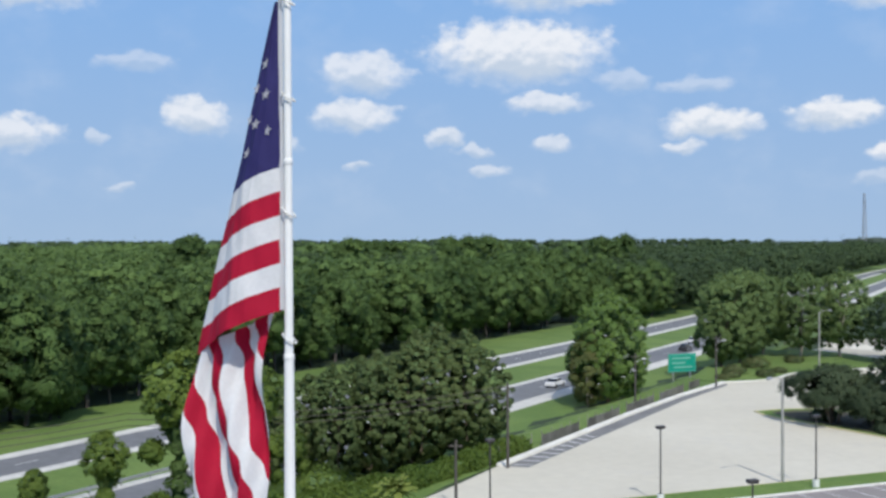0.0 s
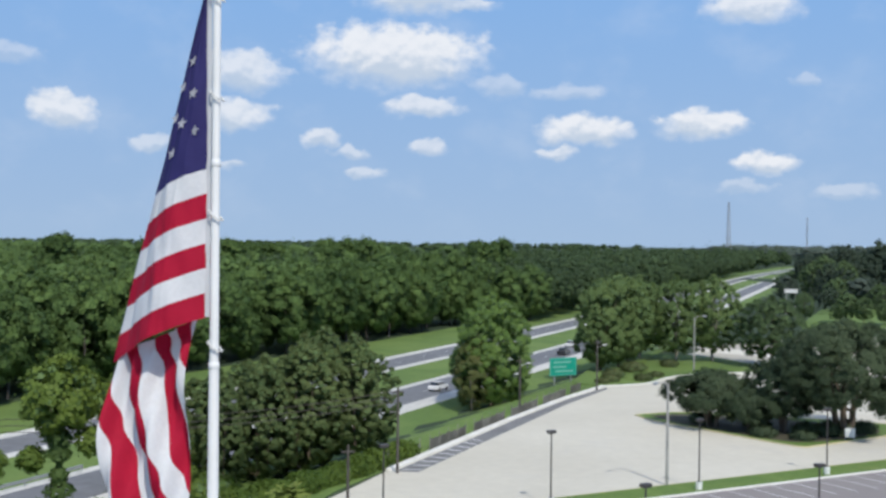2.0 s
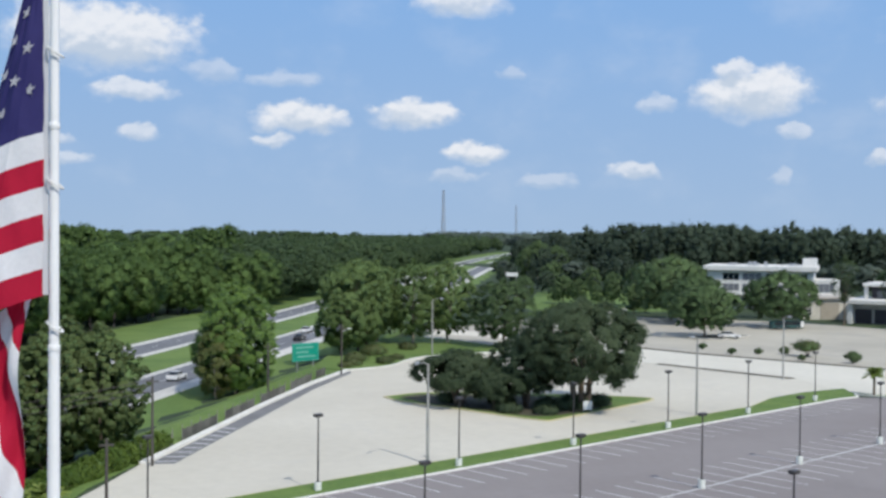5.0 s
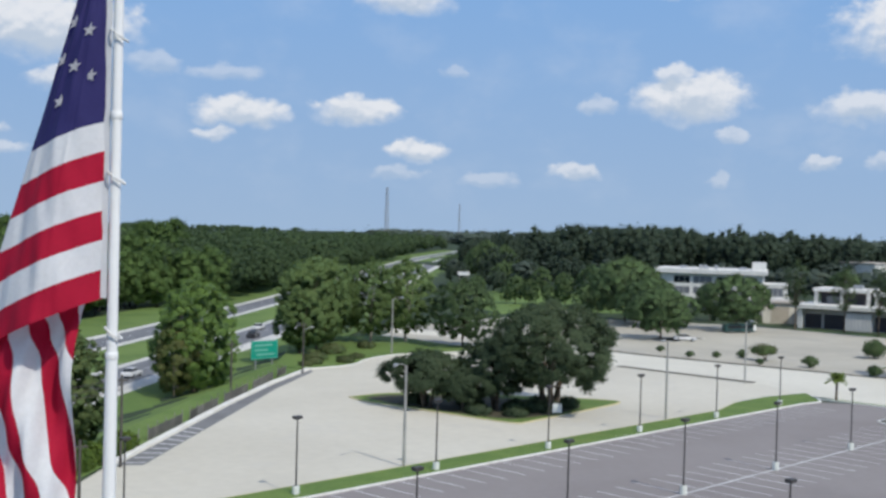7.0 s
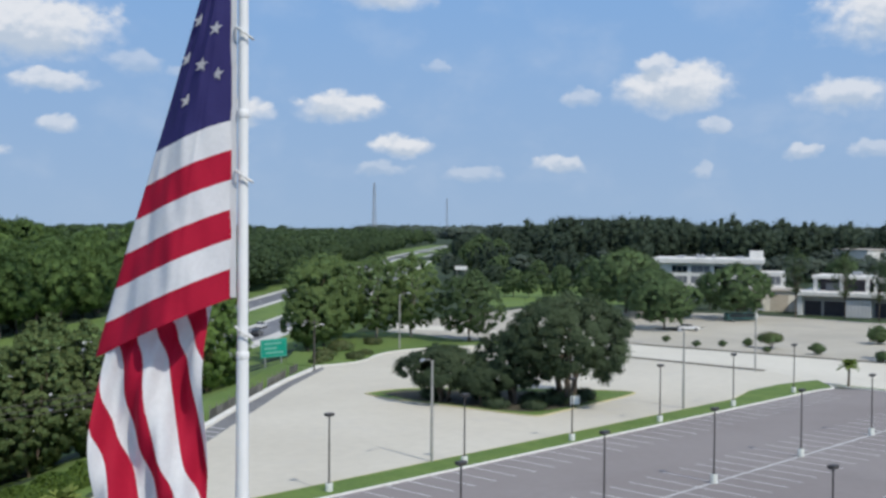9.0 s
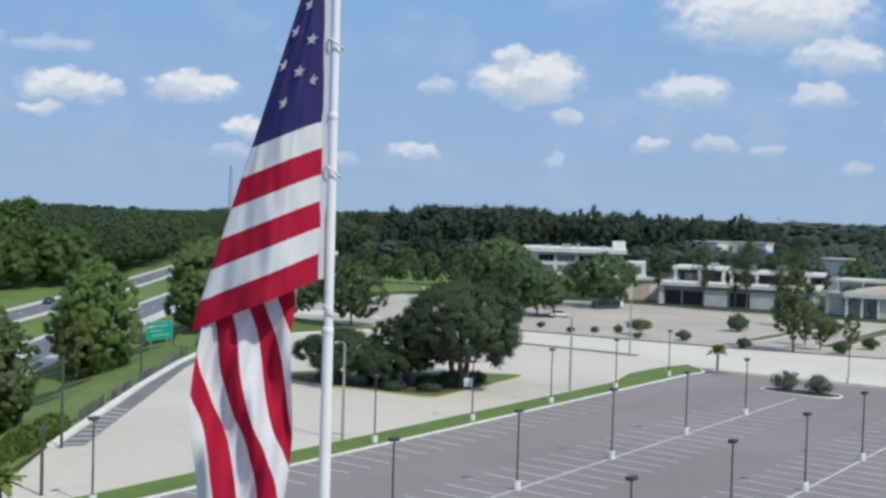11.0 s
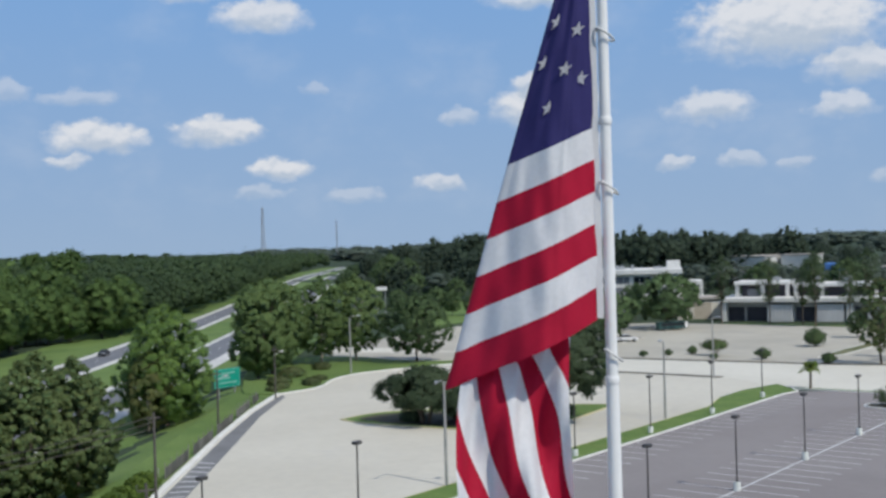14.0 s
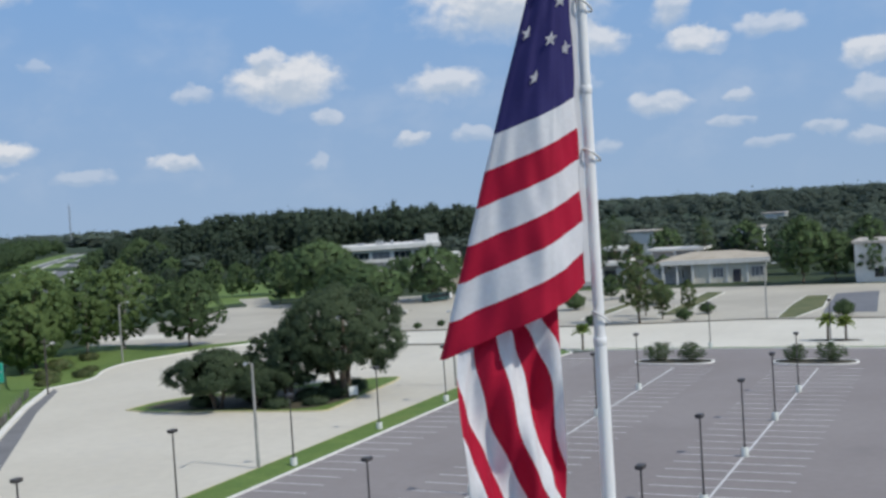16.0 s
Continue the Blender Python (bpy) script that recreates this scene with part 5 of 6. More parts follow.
wood("woods_among_buildings", "dark leafy trees among the low buildings, greyed for haze", 60, near_east, 0.022, 240, MISTY, 18)
hz = []
for _ in range(800):
    ang, dist = rng.uniform(radians(20), radians(100)), rng.uniform(1300, 3600)
    h = rng.uniform(15, 21)
    hz.append((dist * math.sin(ang), dist * math.cos(ang), h, h * rng.uniform(0.9, 1.6)))
wood("woods_horizon_east", "woods on the eastern horizon, greyed for haze", 58, hz, 0.05, 36, MISTY, 6)

# trees and shrubs of the upper lot
place(make_tree("lot_tree", 61, 13.4, 8.4, 2.6, 330, 16000, 0.16, L_SHADE, "wide shade tree in the far parking lot", group="far lot trees", habit="spread"), [
    (*lot(125.7, 61.0), 0, 0.80), (*lot(156.8, 92.3), 60, 1.15), (*lot(149, 80), 130, 0.85), (*lot(159.4, 63.4), 210, 0.94)])
place(make_tree("lot_tree", 64, 13.5, 5.0, 2.4, 170, 7000, 0.18, L_SHADE, "leafy tree standing before the white buildings", group="far lot trees"), [
    (*lot(182, 150), 0, 0.62), (84, 232, 20, 0.45), (209, 444, 40, 1.25), (200, 434, 100, 1.05), (222, 452, 210, 1.1), (171, 352, 300, 0.8), (178, 360, 30, 0.7), (152, 297, 80, 0.55), (156, 293, 150, 0.45), (159, 289, 20, 0.6), (178, 338, 60, 0.7), (182, 330, 110, 0.6), (146, 301, 230, 0.4), (88, 243, 140, 0.5), (94, 262, 60, 0.6), (72, 228, 10, 0.6), (66, 222, 100, 0.75), (*lot(174, 158), 200, 0.6), (*lot(178, 100), 0, 0.75), (*lot(172, 92), 70, 0.75), (*lot(182, 84), 140, 0.7), (*lot(172, 112), 250, 0.8), (*lot(162, 108), 300, 0.6), (*lot(190, 128), 30, 0.9),
    (*lot(180, -18.5), 30, 1.1), (*lot(184, -25), 130, 0.85), (*lot(182, -33), 200, 0.7), (*lot(150.6, 16.9), 70, 0.4), (*lot(153, 12.5), 170, 0.42), (*lot(194, 16.5), 10, 0.5), (*lot(206, 60), 10, 1.0), (*lot(214, 40), 80, 1.05), (*lot(212, 20), 150, 0.95), (*lot(216, 0), 230, 1.0), (*lot(210, -14), 300, 0.95), (*lot(208, -30), 20, 1.0)])
place(make_tree("lot_tree", 62, 12.5, 2.9, 2.4, 110, 5200, 0.14, L_OLIVE, "slim open-crowned tree in the far parking lot", group="far lot trees", girth=0.2), [
    (*lot(106.4, -1.4), 0, 1.1), (*lot(112, -4), 200, 0.55), (*lot(119, -7), 100, 0.5), (*lot(117.5, 0.5), 30, 0.55)])
place(make_tree("lot_tree", 65, 17.0, 3.5, 6.2, 80, 2900, 0.17, L_SHADE, "tall thin-trunked tree before the white buildings", group="far lot trees", girth=0.2, habit="tall", boughs=9, dense=False), [
    (*lot(174.5, 34.1), 0, 1.0), (*lot(176, 45.5), 50, 0.92), (*lot(175, 57), 100, 0.95), (*lot(176.5, 27), 160, 0.88), (*lot(200, 44), 70, 0.95), (*lot(198, 30), 130, 1.0), (*lot(202, 8), 200, 0.9), (*lot(177, 38), 280, 0.8)])
place(make_tree("shrub", 67, 2.7, 2.3, 1.3, 34, 2200, 0.12, L_OLIVE, "flat-topped olive green shrub on thin stems in a parking bed", "shrub", "shrubs", trunks=5, girth=0.07, boughs=0, habit="spread"), [
    (*lot(108.9, 28.2), 0, 1.0)])
place(make_tree("shrub", 68, 3.0, 2.0, 0.4, 60, 2600, 0.10, L_SHADE, "loose open grey-green shrub on thin stems in a mulch bed", "shrub", "shrubs", trunks=5, girth=0.05, boughs=4, dense=False), [
    (*lot(62.2, -16.2), 20, 0.82), (*lot(62.4, -20.4), 110, 0.8), (*lot(62.4, -33.4), 40, 0.7), (*lot(62.2, -37.6), 140, 0.8), (*lot(62.2, -52.6), 140, 0.8)])
place(make_tree("shrub", 63, 2.3, 1.4, 0.4, 34, 1700, 0.11, L_SHADE, "rounded green shrub in a parking bed", "shrub", "shrubs", trunks=3, girth=0.05, boughs=0), [
    (*lot(102.3, 39), 0, 0.5), (*lot(106, 36), 40, 0.5), (*lot(109.5, 33), 90, 0.65), (*lot(105.7, 47.5), 10, 0.5), (*lot(103.4, 26), 130, 0.45), (*lot(106.2, 18.3), 200, 0.85), (*lot(130.6, 18.3), 60, 1.45), (*lot(103.5, 6), 300, 0.8),
    (*lot(109.8, -8.3), 20, 0.9), (*lot(137.4, 2.7), 30, 1.5), (*lot(120, -10), 20, 0.9), (*lot(116, -60), 50, 1.2), (*lot(112, -34), 50, 1.2)])


place(make_tree("shrub", 66, 1.9, 2.6, 0.0, 40, 3000, 0.16, L_OLIVE, "low brownish green shrub on the grass bank", "shrub", "bank shrubs", trunks=3, girth=0.05, boughs=0), [
    (46.5, 171.5, 0, 0.5), (52.0, 172.6, 60, 0.55), (55.6, 177.6, 120, 0.45), (44.6, 169.6, 90, 0.4), (48.0, 176.0, 30, 0.7), (54.0, 185.0, 10, 0.8), (62.5, 192, 60, 0.6)])


def palm(x, y, h, seed):
    rng_ = np.random.default_rng(seed)
    root = base("palm", x, y, ground_z(x, y), "small palm with a round head of yellow-green fronds", "palm", "palms")
    bm = bmesh.new()
    tube(bm, [(0, 0, -0.1, 0.2), (0.05, 0, h * 0.5, 0.16), (0, 0, h * 0.75, 0.15)], 8)
    part("trunk", bm, M_BARK, root)
    for k in range(54):
        a, up = 2 * math.pi * k * 0.382, rng_.uniform(-0.5, 1.35)
        bm = bmesh.new()
        pts = []
        L = h * 0.34 * rng_.uniform(0.75, 1.15)
        for i in range(6):
            t = i / 5
            q = L * t
            pts.append((q * math.cos(a) * math.cos(up * 0.9), q * math.sin(a) * math.cos(up * 0.9), h * 0.75 + q * math.sin(up * 0.9) - 0.30 * L * t * t))
        for i in range(5):
            w0, w1 = 0.32 * math.sin(math.pi * (0.12 + 0.8 * i / 5)), 0.32 * math.sin(math.pi * (0.12 + 0.8 * (i + 1) / 5))
            n = Vector((-math.sin(a), math.cos(a), 0))
            A, B = Vector(pts[i]), Vector(pts[i + 1])
            d = Vector((0, 0, -0.12))
            for sgn in (1, -1):
                vs = [bm.verts.new(c) for c in (A, B, B + sgn * n * w1 + d, A + sgn * n * w0 + d)]
                bm.faces.new(vs)
        part("frond", bm, L_PALM, root)


palm(*lot(73.2, -2.2), 4.2, 1)
palm(*lot(81.8, -35.0), 4.2, 2)
palm(*lot(81.6, -37.4), 3.9, 3)
palm(-2.2, 79.5, 4.8, 4)

# ---------- buildings ----------


def wall_frame(a, b):
    """Axes of a building: x runs along -b (to the right from the lots), y away from them."""
    x, y = lot(a, b)
    return Matrix.Translation((x, y, 0)) @ Matrix.Rotation(radians(TURN_LOT - 90), 4, "Z")


def window(parent, x0, x1, z0, z1, y, pane=M_GLASS, split=0):
    bm = bmesh.new()
    box(bm, x0, x1, y - 0.03, y + 0.15, z0, z1)
    w = part("window", bm, pane, parent)
    bm = bmesh.new()
    for xa, xb, za, zb in ((x0 - 0.12, x1 + 0.12, z0 - 0.12, z0), (x0 - 0.12, x1 + 0.12, z1, z1 + 0.12), (x0 - 0.12, x0, z0, z1), (x1, x1 + 0.12, z0, z1)):
        box(bm, xa, xb, y - 0.08, y + 0.1, za, zb)
    for k in range(1, split):
        xm = x0 + (x1 - x0) * k / split
        box(bm, xm - 0.05, xm + 0.05, y - 0.07, y - 0.03, z0, z1)
    part("frame", bm, M_WALL, w)


def office_block():
    root = tagged(new("office_building"), "white three-storey flat-roofed office building with window bands", "building")
    bm = bmesh.new()
    box(bm, -1, 32, 0.4, 16, 4.6, 12.0)
    part("wall", bm, M_WALL, root)
    bm = bmesh.new()
    box(bm, -0.5, 38.5, 2.0, 15, -0.2, 4.595)
    part("ground_storey", bm, M_WALL2, root)
    bm = bmesh.new()
    box(bm, 32, 39.5, 1.2, 14, 4.6, 9.4)
    part("stair_block", bm, M_WALL, root)
    bm = bmesh.new()
    box(bm, -2.2, 33.0, -1.0, 21, 12.0, 13.5, bevel=0.08)
    part("roof", bm, M_WALL, root, "white projecting roof slab")
    bm = bmesh.new()
    box(bm, -2.0, 39.8, -0.2, 16.5, 4.2, 4.9, bevel=0.05)
    part("cornice", bm, M_WALL, root)
    for x0, x1 in ((4.0, 9.0), (10.2, 16.0), (17.4, 23.0), (24.2, 30.0)):
        window(root, x0, x1, 9.0, 11.2, 0.4, M_GREYGLASS if x0 == 10.2 else M_GLASS, 3)
        window(root, x0, x1, 5.6, 7.8, 0.4, M_GREYGLASS, 3)
    window(root, 33.5, 38.0, 5.6, 8.2, 1.2, M_GREYGLASS, 3)
    for x0, x1 in ((2.0, 8.0), (10, 16), (18, 24), (27, 31), (33.5, 37)):
        window(root, x0, x1, 0.9, 3.3, 2.0, M_GLASS, 3)
    bm = bmesh.new()
    box(bm, 28.2, 32.6, 6, 12, 13.2, 16.0, bevel=0.1)
    part("plant_room", bm, M_WALL, root, "white rooftop plant room")
    for x in (11.5, 13.0, 16.5):
        bm = bmesh.new()
        box(bm, x, x + 0.9, 5, 6, 13.2, 14.8, bevel=0.05)
        part("roof_vent", bm, M_STEEL, root)
    for x in (5.0, 12.0, 24.0):
        bm = bmesh.new()
        box(bm, x, x + 2.4, 8, 10.5, 13.2, 14.2, bevel=0.08)
        part("roof_unit", bm, M_STEEL, root)
    A_, B_ = Vector(lot(205.0, 114.5)), Vector(lot(222.1, 82.4))
    way = B_ - A_
    root.matrix_world = Matrix.Translation((A_.x, A_.y, 0)) @ Matrix.Rotation(math.atan2(way.y, way.x), 4, "Z") @ Matrix.Diagonal((0.885, 1, 0.89, 1))


office_block()


def low_building(a, b, length, depth, h, label, arches=(), doors=(), bays=0, wall=None, upper=None, gate=None, turn=0):
    root = tagged(new("low_building"), label, "building", "low buildings")
    bm = bmesh.new()
    box(bm, 0, length, 0, depth, -0.2, h)
    part("wall", bm, wall or M_WALL, root)
    bm = bmesh.new()
    box(bm, -0.5, length + 0.5, -0.6, depth + 0.4, h, h + 0.55, bevel=0.06)
    part("roof", bm, M_ROOF, root, "pale flat roof with a thick edge")
    if upper:
        x0, x1, z1 = upper
        bm = bmesh.new()
        box(bm, x0, x1, depth * 0.55, depth * 0.95, h + 0.55, z1)
        part("upper_wall", bm, M_PANEL, root)
        bm = bmesh.new()
        box(bm, x0 - 0.8, x1 + 0.8, depth * 0.55 - 1.6, depth, z1, z1 + 0.7, bevel=0.06)
        part("upper_roof", bm, M_WALL, root, "white projecting roof edge")
        for k in range(int((x1 - x0) / 6) + 1):
            bm = bmesh.new()
            box(bm, x0 + 6 * k - 0.3, x0 + 6 * k + 0.3, depth * 0.55 - 1.4, depth * 0.55 - 0.8, h + 0.5, z1)
            part("column", bm, M_WALL, root)
    for k in range(bays):
        w = length / bays
        bm = bmesh.new()
        box(bm, k * w + 0.5, (k + 1) * w - 0.5, -0.04, 0.06, 0.15, h - 0.7)
        part("bay_panel", bm, M_PANEL, root, "grey recessed wall panel")
        bm = bmesh.new()
        box(bm, k * w - 0.25, k * w + 0.25, -0.45, -0.05, -0.1, h)
        part("pier", bm, M_WALL, root)
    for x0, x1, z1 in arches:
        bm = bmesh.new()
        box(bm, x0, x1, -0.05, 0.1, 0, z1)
        part("doorway", bm, M_DOOR_SHADE, root, "entrance front coloured dark for shade")
        for x in (x0 - 0.3, x1):
            bm = bmesh.new()
            box(bm, x, x + 0.3, -0.5, -0.05, -0.1, h)
            part("pier", bm, M_WALL, root)
    if gate:
        bm = bmesh.new()
        box(bm, gate[0], gate[1], -0.06, 0.1, 0.0, gate[2], bevel=0.03)
        part("gate", bm, M_TANROOF, root, "tan shuttered doorway")
    for x0, x1, z0, z1 in doors:
        window(root, x0, x1, z0, z1, 0.0, M_GLASS, 2)
    root.matrix_world = wall_frame(a, b) @ Matrix.Rotation(radians(turn), 4, "Z")
    return root


def terraced_building():
    """A long low building in two tiers: a front of panels and shaded recesses, a set-back gallery on columns above it."""
    root = tagged(new("low_building"), "long low white building with shaded recesses and a columned upper tier", "building", "low buildings")
    bm = bmesh.new()
    box(bm, 0, 37, 2.2, 18, -0.2, 4.7)
    part("wall", bm, M_PANEL, root, "grey recessed wall")
    for x0, x1, mat, label in ((-0.6, 0.6, M_WALL, ""), (10.4, 16.4, M_PANELW, "pale grey wall panel"), (22.0, 28.0, M_PANELW, "pale grey wall panel"), (28.6, 30.2, M_WALL, ""), (33.4, 37.0, M_PANELW, "pale grey wall panel")):
        bm = bmesh.new()
        box(bm, x0, x1, 0.0, 2.19, -0.1, 4.7 if mat == M_WALL else 4.1, bevel=0.05)
        part("pier" if mat == M_WALL else "panel", bm, mat, root, label)
    # entrances in the recesses, their shade given as dark colour
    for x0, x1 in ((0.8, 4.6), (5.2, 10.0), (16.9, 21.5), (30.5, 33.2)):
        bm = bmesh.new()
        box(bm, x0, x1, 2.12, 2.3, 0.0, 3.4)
        part("doorway", bm, M_DOOR_SHADE, root, "entrance front coloured dark for shade")
    for k in range(7):
        bm = bmesh.new()
        box(bm, 10.6 + 0.84 * k, 10.7 + 0.84 * k, -0.06, -0.004, 0.1, 4.0)
        part("rib", bm, M_WALL, root)
    bm = bmesh.new()
    box(bm, -1.2, 38.0, -0.7, 18.4, 4.7, 5.7, bevel=0.08)
    part("roof", bm, M_WALL, root, "thick white flat roof edge")
    bm = bmesh.new()
    # gallery wall, near-black to paint the shade behind the columns
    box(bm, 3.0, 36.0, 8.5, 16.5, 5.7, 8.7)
    part("upper_wall", bm, M_DOOR_SHADE, root, "gallery wall coloured dark for shade")
    for x0, x1, y0, z0, z1 in ((1.5, 15.0, 5.6, 8.7, 9.5), (15.6, 38.6, 6.0, 8.1, 8.9)):
        bm = bmesh.new()
        box(bm, x0, x1, y0, 17.5, z0, z1, bevel=0.07)
        part("upper_roof", bm, M_WALL, root, "white projecting roof edge")
    for x in (2.2, 8.4, 14.4, 16.4, 22.6, 28.8, 35.0):
        bm = bmesh.new()
        box(bm, x - 0.45, x + 0.45, 6.3, 7.2, 5.6, 8.7 if x < 15 else 8.1, bevel=0.04)
        part("column", bm, M_WALL, root)
    bm = bmesh.new()
    box(bm, 4.5, 9.0, 7.4, 8.48, 5.7, 7.6)
    part("bay_window", bm, M_GREYGLASS, root)
    for x in (10.0, 19.5, 27.0):
        bm = bmesh.new()
        box(bm, x, x + 2.2, 11, 13, 8.9 if x > 15 else 9.5, 10.4, bevel=0.08)
        part("roof_unit", bm, M_STEEL, root)
    root.matrix_world = wall_frame(184, 60.5) @ Matrix.Rotation(radians(14), 4, "Z")


terraced_building()
low_building(192, 21.0, 14, 16, 4.6, "low white building with a wide flat roof", doors=((1, 4, 1, 3), (6, 10, 1, 3)), bays=3, upper=(0, 13, 7.4))


def portico_building():
    root = tagged(new("portico_building"), "single-storey cream building with a dark portico and a low tan roof", "building", "low buildings")
    bm = bmesh.new()
    box(bm, 7.4, 26, 0.0, 17, -0.2, 3.75)
    box(bm, 0.4, 7.4, 5.0, 17, -0.2, 3.75)
    part("wall", bm, M_CREAM, root)
    # entrance under the portico, its shade given as dark colour
    bm = bmesh.new()
    box(bm, 1.5, 6.6, 4.93, 5.06, 0.0, 3.2)
    part("doorway", bm, M_DOOR_SHADE, root, "entrance front coloured dark for shade")
    bm = bmesh.new()
    x0, x1, y0, y1 = -0.9, 27.0, -1.0, 18.0
    box(bm, x0, x1, y0, y1, 3.75, 4.7, bevel=0.05)
    part("eave", bm, M_WALL, root, "white eaves board")
    bm = bmesh.new()
    low_ = [bm.verts.new(p) for p in ((x0, y0, 4.704), (x1, y0, 4.704), (x1, y1, 4.704), (x0, y1, 4.704))]
    high = [bm.verts.new(p) for p in ((7.5, 7.0, 5.9), (18.5, 7.0, 5.9), (18.5, 10.0, 5.9), (7.5, 10.0, 5.9))]
    for i in range(4):
        bm.faces.new((low_[i], low_[(i + 1) % 4], high[(i + 1) % 4], high[i]))
    bm.faces.new(high)
    bm.faces.new(low_[::-1])
    part("roof", bm, M_TANROOF, root, "low tan hipped roof")
    for x in (-0.4, 3.2, 7.1):
        bm = bmesh.new()
        box(bm, x, x + 0.6, -0.6, -0.004, -0.1, 3.75, bevel=0.04)
        part("column", bm, M_WALL, root)
    for x in (11.5, 16.0, 21.0):
        bm = bmesh.new()
        box(bm, x, x + 0.5, -0.3, -0.004, -0.1, 3.75)
        part("pier", bm, M_WALL, root)
    bm = bmesh.new()
    box(bm, 17.6, 19.6, -0.06, 0.08, 0.0, 2.5)
    part("door", bm, M_DOOR_SHADE, root, "dark glazed door")
    window(root, 12.6, 15.2, 1.0, 2.9, 0.0, M_GREYGLASS, 3)
    window(root, 22.2, 25.2, 1.0, 2.9, 0.0, M_GREYGLASS, 3)
    A_, B_ = Vector(lot(187.0, 14.8)), Vector(lot(192.0, -10.2))
    way = B_ - A_
    root.matrix_world = Matrix.Translation((A_.x, A_.y, 0)) @ Matrix.Rotation(math.atan2(way.y, way.x), 4, "Z") @ Matrix.Diagonal((0.92, 1, 1.2, 1))


portico_building()
low_building(180, -29.5, 30, 16, 8.4, "white rendered building at the lot's end", doors=((4, 8, 1, 3),))
low_building(408, 158.0, 16, 20, 11.0, "long pale building among the trees")
for a_, b_, n_, h_ in ((755, 372, 44, 11.5), (421, 140, 16, 11.2), (256, 44, 9, 10.6), (241, 8, 7, 10.8), (406, 28, 9, 11.0)):
    low_building(a_, b_, n_, 9, h_, "small pale-roofed building among the trees")
low_building(187, 74.6, 12.5, 9, 5.0, "small cream annexe with a wide tan doorway", doors=((0.8, 2.0, 1, 2.8),), wall=M_CREAM, gate=(4.2, 8.6, 4.2), turn=38)


def blue_roof(a, b):
    root = tagged(new("blue_roofed_shed"), "small shed with a bright blue roof among the trees", "building")
    bm = bmesh.new()
    box(bm, -0.5, 6, 0, 6, -0.2, 8.0)
    part("wall", bm, M_WALL2, root)
    bm = bmesh.new()
    box(bm, -0.9, 6.4, -0.4, 6.4, 8.0, 10.8, bevel=0.3)
    part("roof", bm, M_BLUEROOF, root)
    root.matrix_world = wall_frame(a, b)


blue_roof(303, 78)


# ---------- vehicles and small things ----------
M_TYRE = surface("tyre_rubber", (0.02, 0.02, 0.02), (0.03, 0.03, 0.03), 1.0, 0.8)
M_TEAL = surface("teal_bus_paint", (0.03, 0.085, 0.085), (0.035, 0.10, 0.095), 0.5, 0.3)
M_CARWHITE = surface("white_car_paint", (0.78, 0.78, 0.78), (0.74, 0.74, 0.74), 0.5, 0.25)
M_CARGREY = surface("grey_car_paint", (0.16, 0.17, 0.19), (0.18, 0.19, 0.21), 0.5, 0.25)
M_CARDARK = surface("dark_car_paint", (0.03, 0.03, 0.035), (0.04, 0.04, 0.045), 0.5, 0.25)


def profile(bm, pts, y0, y1, bevel=0.0):
    """A body from a side outline of (x, z), from y0 to y1."""
    a = [bm.verts.new((x, y0, z)) for x, z in pts]
    b = [bm.verts.new((x, y1, z)) for x, z in pts]
    bm.faces.new(a)
    bm.faces.new(b[::-1])
    n = len(pts)
    for i in range(n):
        bm.faces.new((a[i], b[i], b[(i + 1) % n], a[(i + 1) % n]))
    bmesh.ops.recalc_face_normals(bm, faces=bm.faces[:])
    if bevel:
        bmesh.ops.bevel(bm, geom=bm.edges[:], offset=bevel, segments=2, affect="EDGES")


def wheel(root, x, y, r=0.33):
    bm = bmesh.new()
    tube(bm, [(x, y - 0.11, r, r * 0.9), (x, y - 0.09, r, r), (x, y + 0.09, r, r), (x, y + 0.11, r, r * 0.9)], 16)
    w = part("wheel", bm, M_TYRE, root)
    bm = bmesh.new()
    s_ = 1 if y > 0 else -1
    tube(bm, [(x, y + s_ * 0.08, r, r * 0.6), (x, y + s_ * 0.125, r, r * 0.5)], 12)
    part("rim", bm, M_STEEL, w)


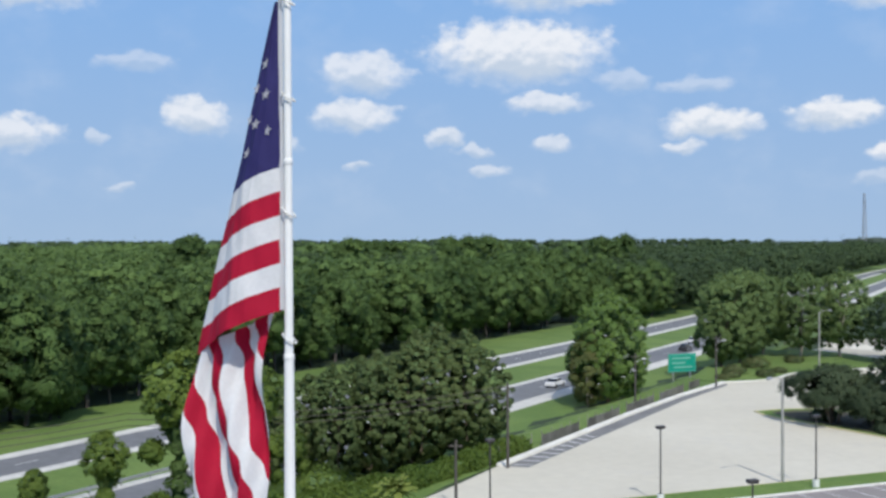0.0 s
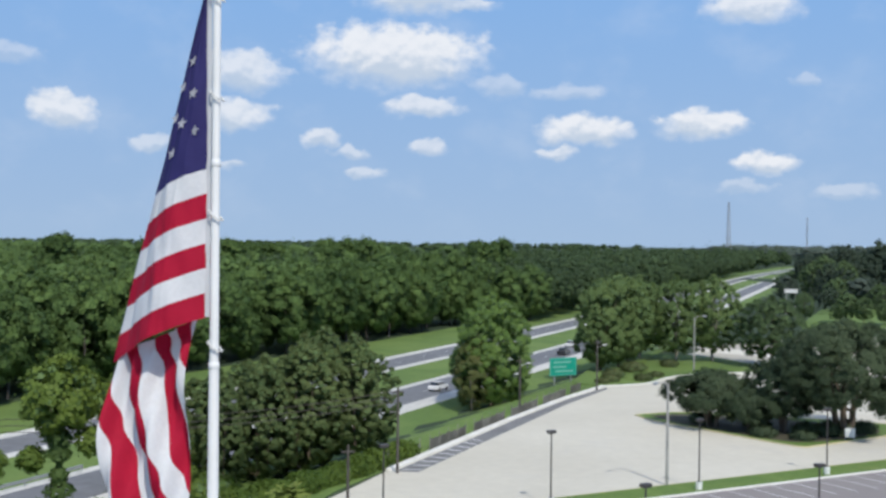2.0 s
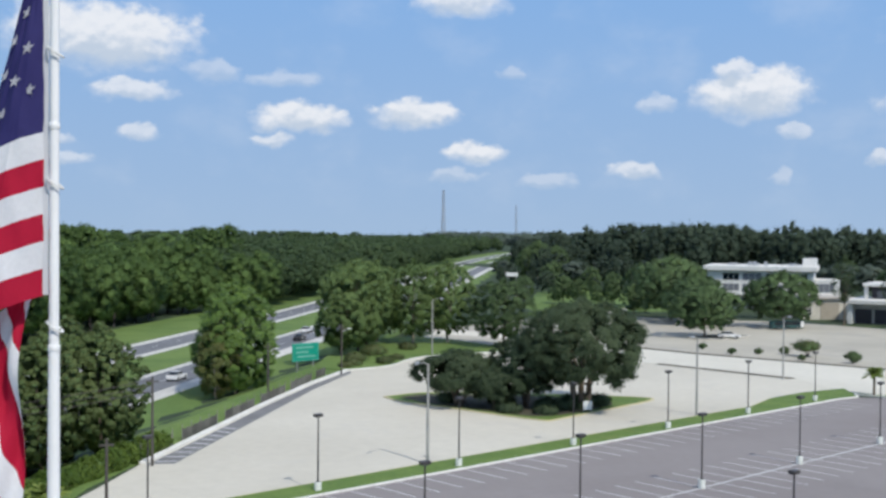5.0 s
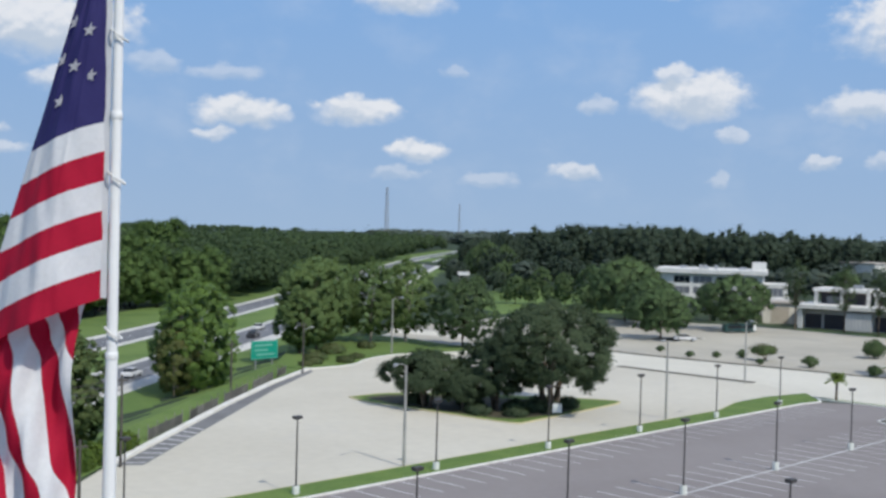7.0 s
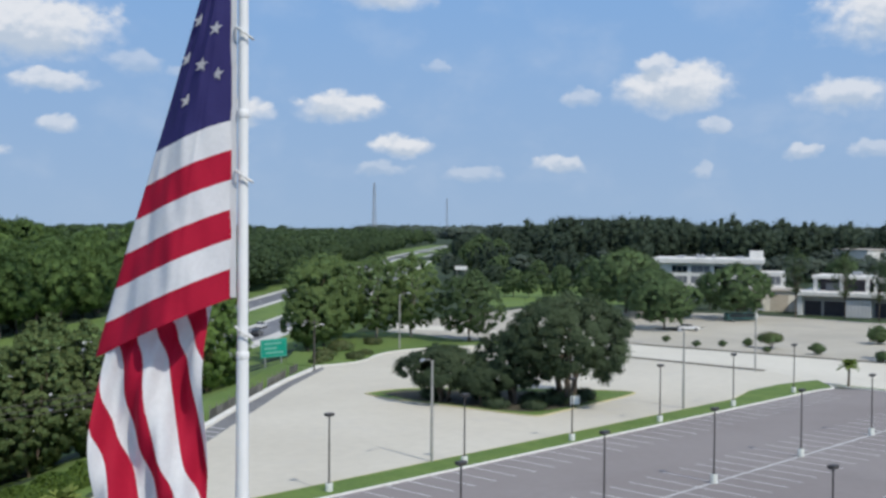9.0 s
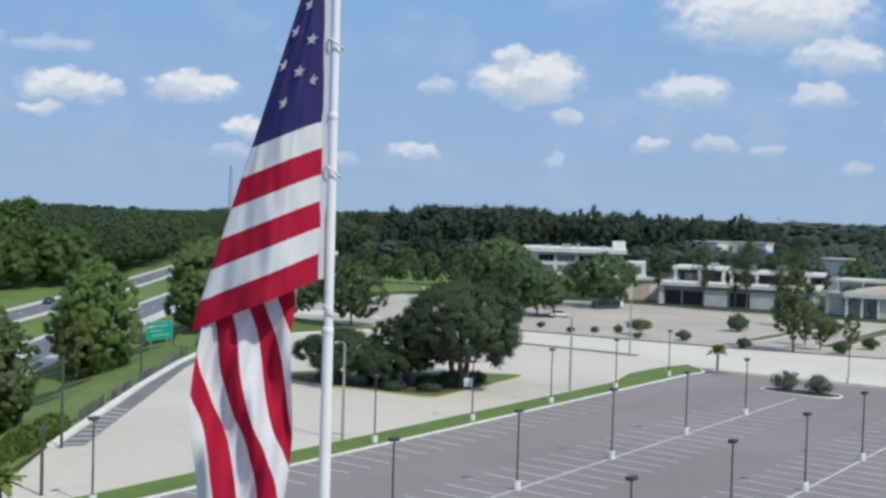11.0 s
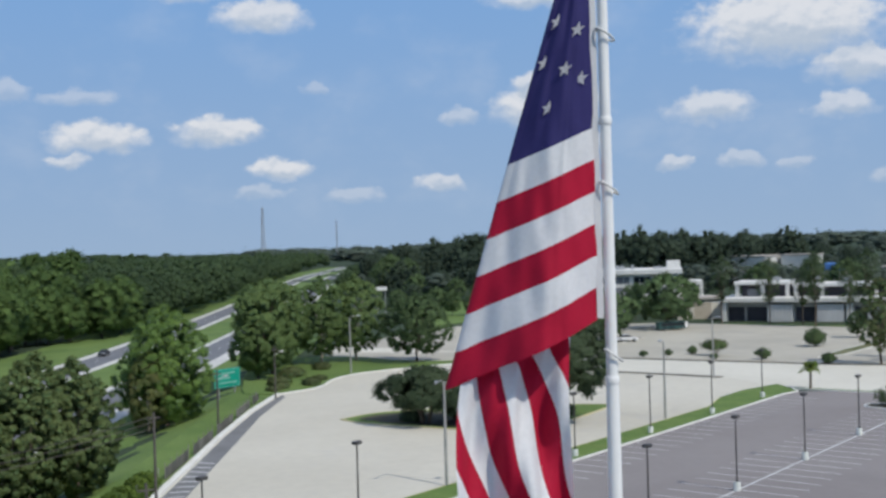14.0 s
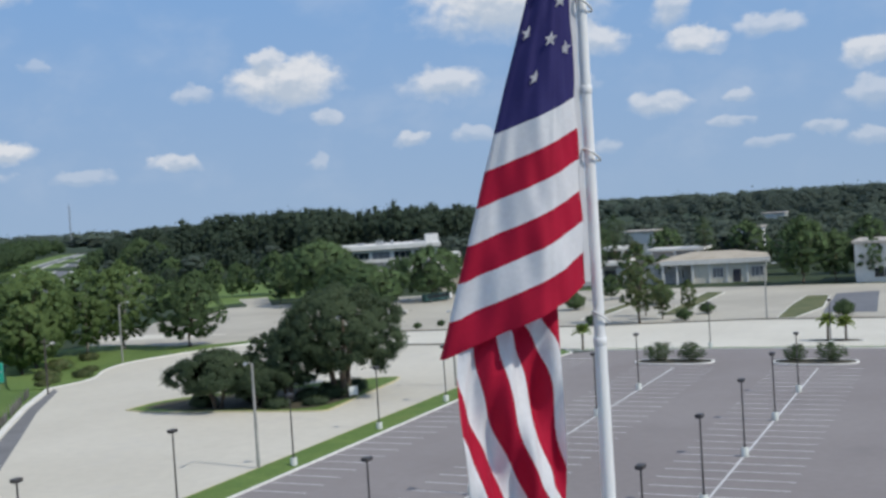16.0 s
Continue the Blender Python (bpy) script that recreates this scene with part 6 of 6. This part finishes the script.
def car(x, y, z, turn, paint, label, van=False):
    root = base("van" if van else "car", x, y, z, label, "van" if van else "car", "vehicles", turn)
    L = 2.5 if van else 2.25
    bm = bmesh.new()
    if van:
        profile(bm, [(-L, 0.35), (-L, 2.0), (-L + 0.2, 2.15), (1.2, 2.15), (1.8, 1.25), (L, 1.05), (L, 0.35)], -0.9, 0.9, 0.06)
    else:
        profile(bm, [(-L, 0.32), (-L, 0.85), (-L + 0.15, 0.95), (1.0, 0.98), (L - 0.1, 0.8), (L, 0.6), (L, 0.32)], -0.88, 0.88, 0.07)
    part("body", bm, paint, root)
    if not van:
        bm = bmesh.new()
        profile(bm, [(-1.75, 0.94), (-1.1, 1.42), (0.25, 1.42), (1.05, 0.95)], -0.74, 0.74, 0.05)
        part("cabin", bm, M_GLASS, root, "dark glazed cabin")
        bm = bmesh.new()
        box(bm, -1.05, 0.2, -0.70, 0.70, 1.41, 1.46, bevel=0.02)
        part("roof", bm, paint, root)
    else:
        bm = bmesh.new()
        box(bm, 0.1, 1.15, -0.93, 0.93, 1.3, 1.95, bevel=0.03)
        part("side_window", bm, M_GLASS, root)
    for wx in (-1.4, 1.4):
        for wy in (-0.82, 0.82):
            wheel(root, wx, wy)
    for wy in (-0.6, 0.6):
        bm = bmesh.new()
        box(bm, L - 0.04, L + 0.02, wy - 0.18, wy + 0.18, 0.6, 0.75, bevel=0.02)
        part("headlight", bm, M_SIGNW, root)
    return root


def bus(x, y, turn):
    root = base("bus", x, y, 0, "small dark teal bus parked under the lot trees", "bus", "vehicles", turn)
    bm = bmesh.new()
    box(bm, -5.8, 5.8, -1.25, 1.25, 0.4, 2.9, bevel=0.15)
    part("body", bm, M_TEAL, root)
    bm = bmesh.new()
    box(bm, -5.2, 4.6, -1.28, 1.28, 1.5, 2.4, bevel=0.04)
    part("window_band", bm, M_GLASS, root)
    bm = bmesh.new()
    box(bm, 4.7, 5.86, -1.27, 1.27, 0.7, 2.7, bevel=0.05)
    part("front", bm, M_CARWHITE, root, "white front end")
    for wx in (-3.6, 3.6):
        for wy in (-1.15, 1.15):
            wheel(root, wx, wy, 0.48)
    root.matrix_world = pose(x, y, 0, 0, 0, turn) @ Matrix.Scale(0.68, 4)


ROAD_TURN = math.degrees(math.atan2(U_ROAD.y, U_ROAD.x))
bus(157.5, 208.5, -4.0)
car(132.0, 193.5, 0.0, -30, M_CARWHITE, "white saloon car parked beside a lot tree")
car(*hw(166, -74.2), LOW + 0.06, ROAD_TURN, M_CARWHITE, "white car on the highway")
car(*hw(232, -74.0), LOW + 0.06, ROAD_TURN, M_CARDARK, "dark car on the highway")
car(*hw(250, -77.8), LOW + 0.06, ROAD_TURN, M_CARWHITE, "white car on the highway")
car(*hw(262, -100.6), LOW + 0.06, ROAD_TURN + 180, M_CARDARK, "dark car on the far carriageway")
car(*hw(140, -100.8), LOW + 0.06, ROAD_TURN + 180, M_CARGREY, "grey car on the far carriageway")
car(*hw(455, -98.0), LOW + 0.06, ROAD_TURN, M_CARWHITE, "white car far along the highway")


def notice_board(x, y):
    root = base("notice_board", x, y, 0.08, "small white board leaning at the foot of the oaks", "sign", turn=-20)
    bm = bmesh.new()
    box(bm, -0.55, 0.55, -0.05, 0.05, 0.25, 1.3, bevel=0.03)
    part("board", bm, M_SIGNW, root)
    for px in (-0.45, 0.45):
        bm = bmesh.new()
        box(bm, px - 0.04, px + 0.04, 0.05, 0.12, -0.1, 1.25)
        part("leg", bm, M_STEEL, root)


notice_board(59.6, 118.3)


def guard_rail(s0, s1, d):
    root = tagged(new("guard_rail"), "galvanised steel guard rail beside the highway", "guard rail")
    n = int((s1 - s0) / 4)
    for i in range(n):
        x, y = hw(s0 + 4 * i, d)
        bm = bmesh.new()
        box(bm, x - 0.07, x + 0.07, y - 0.07, y + 0.07, LOW - 0.2, LOW + 0.72)
        part("post", bm, M_STEEL, root)
    bm = bmesh.new()
    for h, r in ((0.55, 0.09), (0.72, 0.07)):
        pts = [(*hw(s0 + 4 * i, d + 0.1), LOW + h, r) for i in range(n)]
        tube(bm, pts, 6)
    part("rail", bm, M_STEEL, root)


guard_rail(46, 96, -80.9)
